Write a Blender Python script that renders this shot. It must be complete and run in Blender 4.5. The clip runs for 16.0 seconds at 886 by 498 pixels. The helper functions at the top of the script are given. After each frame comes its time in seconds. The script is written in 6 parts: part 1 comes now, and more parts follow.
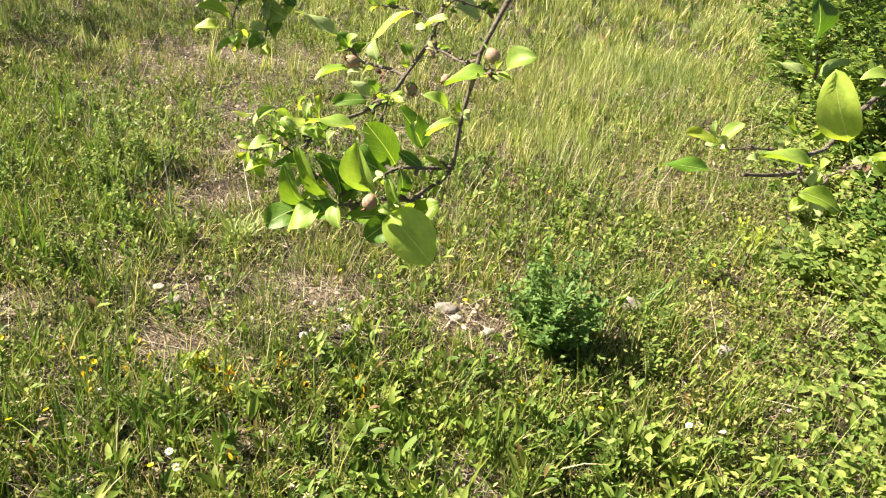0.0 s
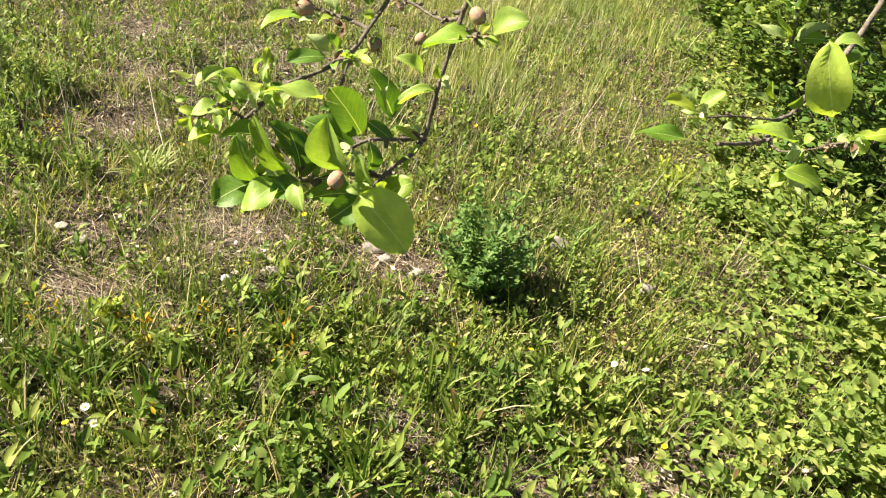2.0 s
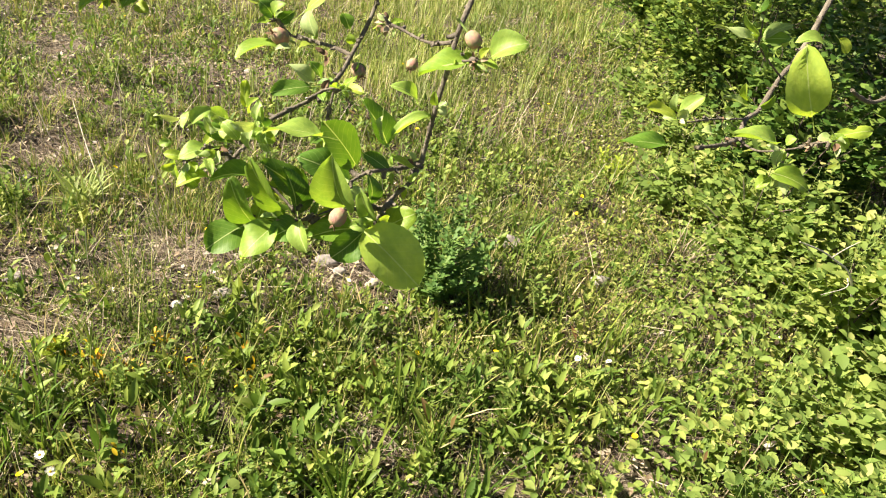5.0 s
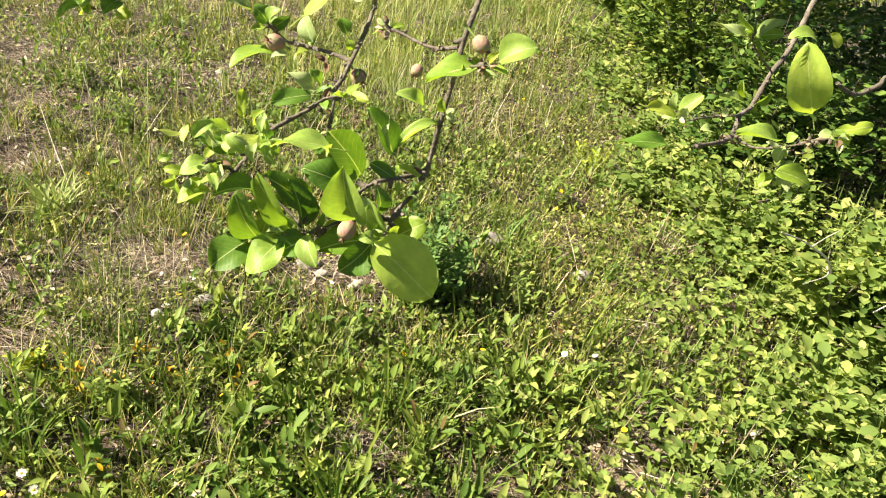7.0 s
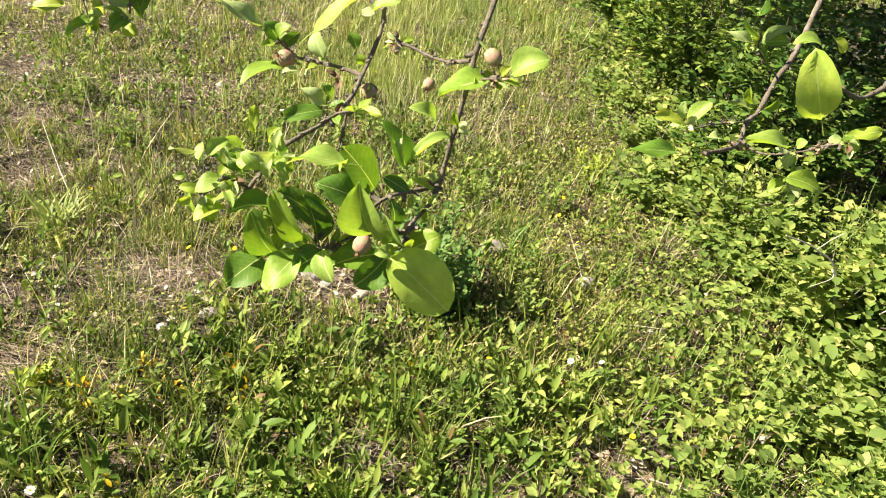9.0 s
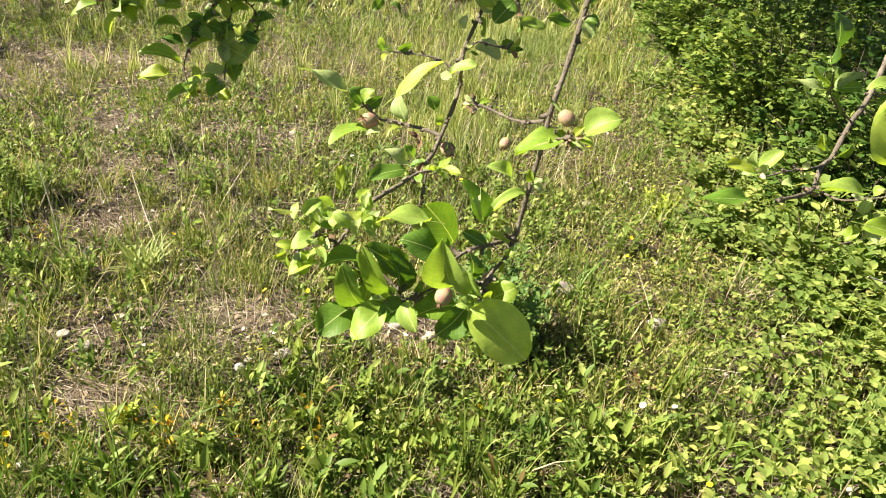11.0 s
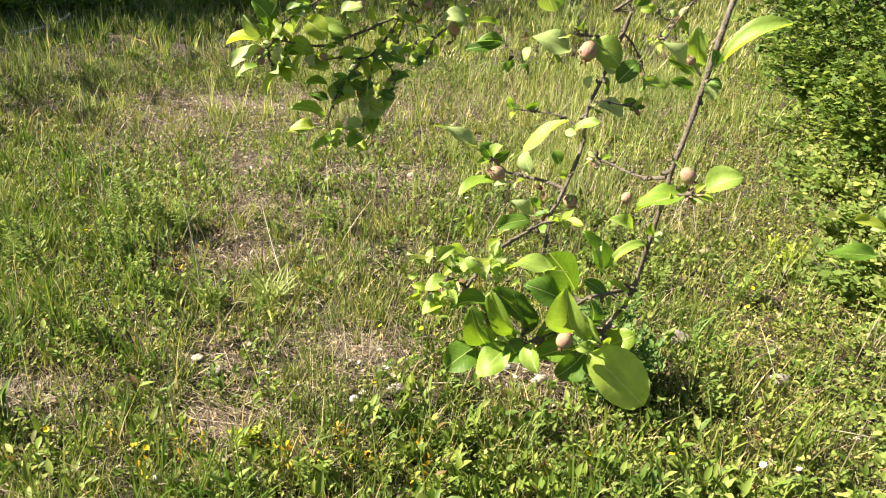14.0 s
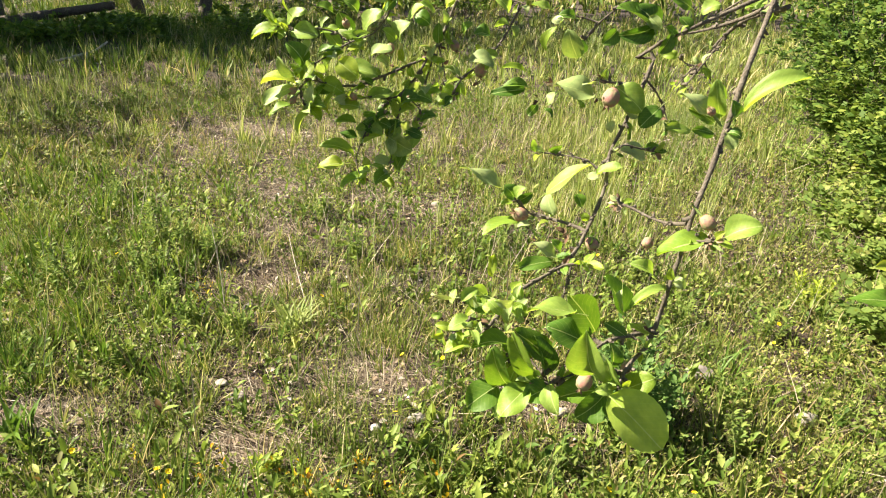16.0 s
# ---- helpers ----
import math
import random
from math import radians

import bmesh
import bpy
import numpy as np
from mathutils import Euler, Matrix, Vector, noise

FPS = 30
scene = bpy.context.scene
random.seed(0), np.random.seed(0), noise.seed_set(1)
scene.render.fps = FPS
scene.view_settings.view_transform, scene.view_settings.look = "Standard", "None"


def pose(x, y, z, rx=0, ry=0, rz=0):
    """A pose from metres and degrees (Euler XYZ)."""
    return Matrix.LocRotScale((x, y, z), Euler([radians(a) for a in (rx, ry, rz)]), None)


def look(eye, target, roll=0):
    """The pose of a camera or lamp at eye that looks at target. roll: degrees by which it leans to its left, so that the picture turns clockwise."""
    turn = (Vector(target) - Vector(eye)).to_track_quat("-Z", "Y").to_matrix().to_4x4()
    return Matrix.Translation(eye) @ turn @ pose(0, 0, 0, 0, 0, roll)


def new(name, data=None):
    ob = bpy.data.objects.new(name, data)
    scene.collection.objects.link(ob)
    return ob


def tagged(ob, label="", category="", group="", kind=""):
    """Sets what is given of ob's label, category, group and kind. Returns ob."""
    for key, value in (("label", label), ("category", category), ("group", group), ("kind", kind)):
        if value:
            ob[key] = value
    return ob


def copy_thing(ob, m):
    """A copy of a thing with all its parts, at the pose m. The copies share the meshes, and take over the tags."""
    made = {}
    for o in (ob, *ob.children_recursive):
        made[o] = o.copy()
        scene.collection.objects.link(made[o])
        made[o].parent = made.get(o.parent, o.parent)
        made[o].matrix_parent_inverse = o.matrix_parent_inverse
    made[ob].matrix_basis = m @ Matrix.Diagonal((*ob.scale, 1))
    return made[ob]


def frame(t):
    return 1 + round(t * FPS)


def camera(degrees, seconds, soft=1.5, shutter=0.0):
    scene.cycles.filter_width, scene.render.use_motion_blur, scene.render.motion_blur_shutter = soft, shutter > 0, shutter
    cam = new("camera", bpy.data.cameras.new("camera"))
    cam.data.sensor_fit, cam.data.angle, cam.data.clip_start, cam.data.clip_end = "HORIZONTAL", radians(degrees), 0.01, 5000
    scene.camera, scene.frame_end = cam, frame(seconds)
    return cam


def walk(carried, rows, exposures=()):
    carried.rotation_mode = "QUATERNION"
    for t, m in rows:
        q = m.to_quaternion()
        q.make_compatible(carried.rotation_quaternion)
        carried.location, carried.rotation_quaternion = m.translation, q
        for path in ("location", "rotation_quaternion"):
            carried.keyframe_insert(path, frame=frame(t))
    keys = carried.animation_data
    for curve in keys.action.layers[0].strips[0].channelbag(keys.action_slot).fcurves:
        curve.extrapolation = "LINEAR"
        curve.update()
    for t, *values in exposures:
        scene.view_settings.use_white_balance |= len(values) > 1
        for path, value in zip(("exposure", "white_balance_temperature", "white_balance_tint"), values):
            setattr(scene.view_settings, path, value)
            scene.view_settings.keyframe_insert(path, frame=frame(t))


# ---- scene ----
cam = camera(64.1, 16.0, soft=1.1)
PATH = [
    (0, (0.0, 0.0, 1.4206), (-0.0938, 1.769, 0.4922), 6.11),
    (0.5, (-0.0097, 0.0054, 1.4202), (-0.0438, 1.7395, 0.4243), 5.84),
    (1, (-0.0225, 0.0142, 1.4183), (-0.0109, 1.7255, 0.3834), 6.88),
    (1.5, (-0.0184, 0.0464, 1.4179), (0.0388, 1.726, 0.3336), 9.65),
    (2, (-0.0589, 0.0745, 1.4279), (0.1159, 1.7492, 0.3487), 10.86),
    (2.5, (-0.0679, 0.0778, 1.4312), (0.1218, 1.7511, 0.3523), 10.26),
    (3, (-0.0767, 0.0841, 1.4325), (0.1509, 1.7569, 0.3602), 10.05),
    (3.5, (-0.086, 0.0894, 1.4334), (0.1801, 1.7624, 0.3701), 10.09),
    (4, (-0.0959, 0.0943, 1.4333), (0.2068, 1.7639, 0.3747), 10.09),
    (6.5, (-0.1355, 0.1216, 1.4309), (0.2605, 1.7727, 0.374), 9.37),
    (7, (-0.1407, 0.1256, 1.4309), (0.2777, 1.7716, 0.3746), 9.40),
    (7.5, (-0.1456, 0.1281, 1.4307), (0.2759, 1.7707, 0.3705), 8.96),
    (8, (-0.1479, 0.13, 1.4297), (0.2816, 1.771, 0.3703), 8.83),
    (10.5, (-0.1621, 0.1196, 1.4482), (0.1429, 1.836, 0.468), 5.93),
    (11, (-0.1676, 0.112, 1.4551), (0.0673, 1.8499, 0.4935), 4.80),
    (11.5, (-0.173, 0.1036, 1.4614), (-0.0017, 1.8625, 0.5248), 3.78),
    (12, (-0.1773, 0.0984, 1.4652), (-0.053, 1.8667, 0.5391), 3.22),
    (12.5, (-0.1806, 0.0928, 1.4686), (-0.0941, 1.8707, 0.5567), 3.05),
    (13, (-0.1826, 0.0875, 1.4715), (-0.1415, 1.8731, 0.5715), 2.73),
    (13.5, (-0.1839, 0.0797, 1.4764), (-0.2084, 1.8692, 0.5835), 2.13),
    (14, (-0.1844, 0.0738, 1.4795), (-0.259, 1.8702, 0.6035), 2.01),
    (14.5, (-0.1852, 0.0676, 1.4848), (-0.3058, 1.8738, 0.6345), 1.88),
    (15, (-0.1856, 0.0655, 1.4889), (-0.3322, 1.8748, 0.6493), 1.73),
    (15.5, (-0.186, 0.0615, 1.4948), (-0.3442, 1.8788, 0.6748), 1.88),
    (16, (-0.1851, 0.0637, 1.498), (-0.329, 1.8867, 0.688), 2.10),
]
walk(cam, [(t, look(eye, target, roll)) for t, eye, target, roll in PATH], [(0.0, 2.07), (1.0, 2.00), (2.5, 1.95), (8.0, 1.96), (12.0, 1.97), (16.0, 2.01)])
# ---- light ----
SUN_EL, SUN_AZ = 42.0, -84.0  # degrees above the horizon; round from +y, to the right
world = bpy.data.worlds.new("sky")
scene.world = world
world.use_nodes = True
sky = world.node_tree.nodes.new("ShaderNodeTexSky")
sky.sky_type, sky.sun_disc = "NISHITA", False
sky.sun_elevation, sky.sun_rotation = radians(SUN_EL), radians(SUN_AZ)
world.node_tree.links.new(sky.outputs[0], world.node_tree.nodes["Background"].inputs[0])
world.node_tree.nodes["Background"].inputs[1].default_value = 0.026
sun = new("sun", bpy.data.lights.new("sun", "SUN"))
sun.data.energy, sun.data.angle, sun.data.color = 5.0, radians(0.5), (1.0, 0.88, 0.70)
S_DIR = Vector((math.sin(radians(SUN_AZ)) * math.cos(radians(SUN_EL)), math.cos(radians(SUN_AZ)) * math.cos(radians(SUN_EL)), math.sin(radians(SUN_EL))))
sun.matrix_world = look(S_DIR * 30, (0, 0, 0))


# ---- materials ----
def material(name):
    m = bpy.data.materials.new(name)
    m.use_nodes = True
    return m, m.node_tree.nodes, m.node_tree.links, m.node_tree.nodes["Principled BSDF"]


def ramp(nodes, links, fac, stops):
    r = nodes.new("ShaderNodeValToRGB")
    while len(r.color_ramp.elements) < len(stops):
        r.color_ramp.elements.new(0.5)
    for e, (at, col) in zip(r.color_ramp.elements, stops):
        e.position, e.color = at, (*col, 1)
    links.new(fac, r.inputs[0])
    return r.outputs[0]


def noise_tex(nodes, links, scale, detail=4.0, coord="Object", rough=0.6):
    c = nodes.new("ShaderNodeTexCoord")
    n = nodes.new("ShaderNodeTexNoise")
    n.inputs["Scale"].default_value, n.inputs["Detail"].default_value, n.inputs["Roughness"].default_value = scale, detail, rough
    links.new(c.outputs[coord], n.inputs["Vector"])
    return n.outputs["Fac"]


def mixed(nodes, links, fac, a, b, kind="MIX"):
    m = nodes.new("ShaderNodeMix")
    m.data_type, m.blend_type = "RGBA", kind
    for value, socket in ((fac, m.inputs[0]), (a, m.inputs[6]), (b, m.inputs[7])):
        if isinstance(value, (int, float)):
            socket.default_value = value
        elif isinstance(value, tuple):
            socket.default_value = (*value, 1)
        else:
            links.new(value, socket)
    return m.outputs[2]


def bumped(nodes, links, bsdf, height, strength, distance):
    b = nodes.new("ShaderNodeBump")
    b.inputs["Strength"].default_value, b.inputs["Distance"].default_value = strength, distance
    links.new(height, b.inputs["Height"])
    links.new(b.outputs[0], bsdf.inputs["Normal"])


def foliage(name, stops, glow=0.42, rough=0.45, random_by="island", spec=0.18, patch=0.0, glow_tint=(1.08, 1.12, 0.7)):
    """Leaf or blade: a coloured surface through which part of the light passes. Its colour varies from piece to piece and in patches."""
    m, nodes, links, bsdf = material(name)
    if random_by == "island":
        pick = nodes.new("ShaderNodeNewGeometry").outputs["Random Per Island"]
    else:
        pick = nodes.new("ShaderNodeObjectInfo").outputs["Random"]
    col = ramp(nodes, links, pick, stops)
    if patch:
        spots = ramp(nodes, links, noise_tex(nodes, links, patch, 2.0), [(0.35, (0.72, 0.80, 0.70)), (0.65, (1.25, 1.15, 1.0))])
        col = mixed(nodes, links, 1.0, col, spots, "MULTIPLY")
    links.new(col, bsdf.inputs["Base Color"])
    bsdf.inputs["Roughness"].default_value, bsdf.inputs["Specular IOR Level"].default_value = rough, spec
    t = nodes.new("ShaderNodeBsdfTranslucent")
    links.new(mixed(nodes, links, 1.0, col, glow_tint, "MULTIPLY"), t.inputs[0])
    mix = nodes.new("ShaderNodeMixShader")
    mix.inputs[0].default_value = glow
    links.new(bsdf.outputs[0], mix.inputs[1])
    links.new(t.outputs[0], mix.inputs[2])
    links.new(mix.outputs[0], nodes["Material Output"].inputs[0])
    return m


def plain(name, colour, rough=0.7, grain=60.0, depth=0.002, vary=0.35):
    m, nodes, links, bsdf = material(name)
    n = noise_tex(nodes, links, grain, 5.0)
    dark = tuple(c * (1 - vary) for c in colour)
    light = tuple(min(1.0, c * (1 + vary)) for c in colour)
    links.new(ramp(nodes, links, n, [(0.3, dark), (0.7, light)]), bsdf.inputs["Base Color"])
    bsdf.inputs["Roughness"].default_value = rough
    bumped(nodes, links, bsdf, n, 0.6, depth)
    return m


def soil_material():
    """Dry litter over reddish soil."""
    m, nodes, links, bsdf = material("litter")
    fine = noise_tex(nodes, links, 90.0, 6.0, rough=0.75)
    broad = noise_tex(nodes, links, 2.2, 4.0)
    thatch = ramp(nodes, links, fine, [(0.39, (0.014, 0.011, 0.008)), (0.56, (0.072, 0.056, 0.038)), (0.70, (0.29, 0.24, 0.17))])
    earth = ramp(nodes, links, fine, [(0.38, (0.018, 0.012, 0.009)), (0.56, (0.098, 0.067, 0.049)), (0.70, (0.31, 0.245, 0.20))])
    pick = ramp(nodes, links, broad, [(0.42, (0, 0, 0)), (0.58, (1, 1, 1))])
    links.new(mixed(nodes, links, pick, thatch, earth), bsdf.inputs["Base Color"])
    bsdf.inputs["Roughness"].default_value = 0.95
    bumped(nodes, links, bsdf, fine, 1.0, 0.012)
    return m


def apple_leaf_material(name, stops, glow, rough):
    """Veins in the leaf's own plane: the midrib along y, side veins aslant."""
    m, nodes, links, bsdf = material(name)
    pick = nodes.new("ShaderNodeObjectInfo").outputs["Random"]
    col = ramp(nodes, links, pick, stops)
    coord = nodes.new("ShaderNodeTexCoord")
    split = nodes.new("ShaderNodeSeparateXYZ")
    links.new(coord.outputs["Object"], split.inputs[0])

    def calc(op, a, b=None):
        n = nodes.new("ShaderNodeMath")
        n.operation = op
        for value, socket in ((a, n.inputs[0]), (b, n.inputs[1])):
            if isinstance(value, (int, float)):
                socket.default_value = value
            elif value is not None:
                links.new(value, socket)
        return n.outputs[0]

    off = calc("ABSOLUTE", split.outputs[0])
    rib = calc("LESS_THAN", off, 0.014)
    side = calc("LESS_THAN", calc("FRACT", calc("MULTIPLY", calc("SUBTRACT", split.outputs[1], calc("MULTIPLY", off, 0.75)), 8.0)), 0.10)
    vein = calc("MAXIMUM", rib, calc("MULTIPLY", side, 0.16))
    col = mixed(nodes, links, calc("MULTIPLY", vein, 0.7), col, (0.56, 0.64, 0.30))
    blotch = ramp(nodes, links, noise_tex(nodes, links, 5.0, 3.0), [(0.35, (0.82, 0.88, 0.8)), (0.7, (1.15, 1.1, 1.0))])
    col = mixed(nodes, links, 1.0, col, blotch, "MULTIPLY")
    links.new(col, bsdf.inputs["Base Color"])
    bsdf.inputs["Roughness"].default_value, bsdf.inputs["Specular IOR Level"].default_value = rough, 0.35
    relief = noise_tex(nodes, links, 16.0, 4.0)
    bumped(nodes, links, bsdf, calc("ADD", calc("MULTIPLY", vein, 0.5), relief), 0.12, 0.012)
    t = nodes.new("ShaderNodeBsdfTranslucent")
    links.new(mixed(nodes, links, 1.0, col, (1.45, 1.45, 0.55), "MULTIPLY"), t.inputs[0])
    mix = nodes.new("ShaderNodeMixShader")
    mix.inputs[0].default_value = glow
    links.new(bsdf.outputs[0], mix.inputs[1])
    links.new(t.outputs[0], mix.inputs[2])
    links.new(mix.outputs[0], nodes["Material Output"].inputs[0])
    return m


def apple_skin():
    m, nodes, links, bsdf = material("young apple skin")
    n = noise_tex(nodes, links, 3.0, 3.0)
    fuzz = noise_tex(nodes, links, 60.0, 3.0)
    links.new(ramp(nodes, links, n, [(0.36, (0.27, 0.27, 0.12)), (0.5, (0.33, 0.21, 0.135)), (0.66, (0.36, 0.165, 0.14))]), bsdf.inputs["Base Color"])
    bsdf.inputs["Roughness"].default_value = 0.6
    bumped(nodes, links, bsdf, fuzz, 0.3, 0.02)
    return m


def bark_material(name, colour):
    m, nodes, links, bsdf = material(name)
    n = noise_tex(nodes, links, 420.0, 6.0)
    broad = noise_tex(nodes, links, 60.0, 3.0)
    col = ramp(nodes, links, n, [(0.3, tuple(c * 0.45 for c in colour)), (0.6, colour), (0.8, tuple(c * 1.7 for c in colour))])
    col = mixed(nodes, links, ramp(nodes, links, broad, [(0.5, (0, 0, 0)), (0.7, (0.6, 0.6, 0.6))]), col, (0.24, 0.215, 0.17))
    links.new(col, bsdf.inputs["Base Color"])
    bsdf.inputs["Roughness"].default_value = 0.85
    bumped(nodes, links, bsdf, n, 0.8, 0.003)
    return m


LITTER = soil_material()
APPLE_LEAF = apple_leaf_material("apple leaf", [(0.0, (0.10, 0.20, 0.027)), (0.4, (0.16, 0.28, 0.035)), (0.8, (0.23, 0.35, 0.046)), (1.0, (0.31, 0.42, 0.06))], 0.40, 0.44)
# yellow-green of young leaves; also stands in for sun on lit leaves
YOUNG_LEAF = apple_leaf_material("young and yellow-lit apple leaf", [(0.0, (0.22, 0.33, 0.04)), (0.5, (0.29, 0.39, 0.05)), (1.0, (0.37, 0.44, 0.065))], 0.45, 0.42)
PALE_LEAF = apple_leaf_material("downy leaf underside", [(0.0, (0.24, 0.33, 0.10)), (0.5, (0.32, 0.41, 0.17)), (1.0, (0.42, 0.49, 0.25))], 0.28, 0.5)
# lighter apple leaf, its colour raised to stand for sun on it
LIGHT_LEAF = apple_leaf_material("light apple leaf", [(0.0, (0.25, 0.37, 0.07)), (1.0, (0.28, 0.40, 0.085))], 0.42, 0.44)
# brightest copy of the apple leaf; sun and sheen are put into its colour
SUNNY_LEAF = apple_leaf_material("sun-brightened apple leaf", [(0.0, (0.38, 0.51, 0.09)), (1.0, (0.42, 0.54, 0.10))], 0.42, 0.36)
# dark leaf tops, with the shade inside the clusters put into the green
DEEP_LEAF = apple_leaf_material("dark shaded apple leaf", [(0.0, (0.065, 0.145, 0.018)), (0.5, (0.095, 0.19, 0.024)), (1.0, (0.135, 0.24, 0.03))], 0.34, 0.44)
APPLE_SKIN = apple_skin()
BARK = bark_material("apple bark", (0.135, 0.112, 0.084))
TRUNK_BARK = bark_material("forest bark", (0.10, 0.075, 0.058))
PALE_WOOD = plain("weathered wood", (0.52, 0.47, 0.40), 0.85, 80.0)
STEM_GREEN = plain("green stem", (0.20, 0.28, 0.07), 0.6, 200.0, 0.0005)
CALYX = plain("dry calyx", (0.20, 0.12, 0.07), 0.9, 300.0, 0.0005)
STONE_PALE = plain("pale stone", (0.33, 0.295, 0.265), 0.9, 45.0, 0.006, 0.4)
STONE_GREY = plain("grey stone", (0.22, 0.195, 0.18), 0.9, 45.0, 0.006, 0.5)
STONE_WHITE = plain("white stone", (0.68, 0.64, 0.60), 0.75, 60.0, 0.003, 0.15)
YELLOW = foliage("yellow petal", [(0, (0.85, 0.62, 0.01)), (1, (0.90, 0.72, 0.03))], 0.3, 0.4, glow_tint=(1, 1, 1))
ORANGE = foliage("orange yellow weed", [(0, (0.45, 0.36, 0.02)), (0.6, (0.62, 0.40, 0.02)), (1, (0.55, 0.25, 0.03))], 0.3, 0.5, glow_tint=(1, 1, 1))
WHITE = foliage("white petal", [(0, (0.72, 0.72, 0.68)), (1, (0.82, 0.80, 0.76))], 0.3, 0.5, glow_tint=(1, 1, 1))
STRAW = foliage("straw", [(0, (0.10, 0.075, 0.052)), (0.5, (0.27, 0.215, 0.155)), (1, (0.52, 0.46, 0.365))], 0.2, 0.7, spec=0.2, glow_tint=(1, 1, 1))
WITHERED = foliage("withered leaf", [(0, (0.10, 0.06, 0.035)), (0.6, (0.24, 0.16, 0.10)), (1, (0.45, 0.38, 0.27))], 0.15, 0.8, random_by="object", spec=0.2, glow_tint=(1, 1, 1))
DEAD_LEAF = foliage("dead leaf", [(0, (0.16, 0.11, 0.07)), (0.5, (0.34, 0.26, 0.18)), (0.9, (0.48, 0.41, 0.34)), (1, (0.60, 0.55, 0.50))], 0.12, 0.8, spec=0.2, glow_tint=(1, 1, 1))
LOW_GRASS = foliage("low grass", [(0, (0.080, 0.142, 0.024)), (0.45, (0.155, 0.218, 0.042)), (0.75, (0.265, 0.295, 0.085)), (0.88, (0.41, 0.36, 0.185)), (1, (0.58, 0.48, 0.34))], 0.28, 0.5, patch=2.5)
TALL_GRASS = foliage("tall meadow grass", [(0, (0.165, 0.235, 0.060)), (0.5, (0.295, 0.36, 0.125)), (0.78, (0.43, 0.46, 0.22)), (1, (0.61, 0.57, 0.41))], 0.36, 0.5, patch=1.2)
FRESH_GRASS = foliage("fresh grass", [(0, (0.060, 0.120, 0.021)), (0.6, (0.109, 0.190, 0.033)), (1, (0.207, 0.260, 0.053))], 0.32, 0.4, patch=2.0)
COVER_LEAF = foliage("ground cover leaf", [(0, (0.22, 0.15, 0.09)), (0.16, (0.090, 0.125, 0.031)), (0.5, (0.165, 0.205, 0.048)), (0.82, (0.250, 0.280, 0.078)), (1, (0.400, 0.370, 0.184))], 0.27, 0.62, spec=0.2, patch=3.0)
WEED_PLANT = foliage("broad weed leaf", [(0, (0.070, 0.140, 0.023)), (0.5, (0.120, 0.200, 0.034)), (1, (0.200, 0.260, 0.052))], 0.28, 0.42, random_by="object")
SHOOT_LEAF = foliage("young shoot leaf", [(0, (0.140, 0.220, 0.046)), (0.5, (0.230, 0.315, 0.075)), (1, (0.360, 0.420, 0.115))], 0.42, 0.5, random_by="object")
CHARTREUSE = foliage("chartreuse weed leaf", [(0, (0.28, 0.36, 0.04)), (1, (0.38, 0.45, 0.06))], 0.4, 0.5)
WEED_LEAF = foliage("weed leaf", [(0, (0.17, 0.10, 0.055)), (0.05, (0.075, 0.135, 0.026)), (0.45, (0.140, 0.215, 0.042)), (0.85, (0.215, 0.285, 0.066)), (1, (0.29, 0.335, 0.10))], 0.32, 0.5, patch=4.0)
VINE_LEAF = foliage("creeper leaf", [(0, (0.120, 0.190, 0.052)), (0.45, (0.210, 0.290, 0.078)), (0.85, (0.310, 0.375, 0.115)), (1, (0.440, 0.450, 0.184))], 0.46, 0.6, spec=0.12, patch=2.0)
SHRUB_LEAF = foliage("shrub leaf", [(0, (0.050, 0.110, 0.021)), (0.6, (0.090, 0.155, 0.034)), (1, (0.180, 0.245, 0.057))], 0.26, 0.45, patch=1.5)
ALFALFA_LEAF = foliage("alfalfa leaf", [(0, (0.085, 0.165, 0.045)), (0.6, (0.135, 0.235, 0.060)), (1, (0.22, 0.31, 0.085))], 0.42, 0.5)
# lighter copy of the shrub leaf, with sunlight put into its green
SUNLIT_SHRUB = foliage("sunlit shrub leaf", [(0, (0.07, 0.13, 0.028)), (0.6, (0.145, 0.215, 0.046)), (1, (0.26, 0.32, 0.078))], 0.34, 0.5, patch=1.5)
FOREST_LEAF = foliage("forest leaf", [(0, (0.075, 0.145, 0.022)), (0.6, (0.15, 0.245, 0.04)), (1, (0.28, 0.36, 0.06))], 0.40, 0.5)


# ---- tools for shapes ----
def part(name, bm, mat, parent, label=""):
    me = bpy.data.meshes.new(name)
    bm.to_mesh(me)
    bm.free()
    for p in me.polygons:
        p.use_smooth = True
    me.materials.append(mat)
    ob = new(name, me)
    ob.parent = parent
    return tagged(ob, label)


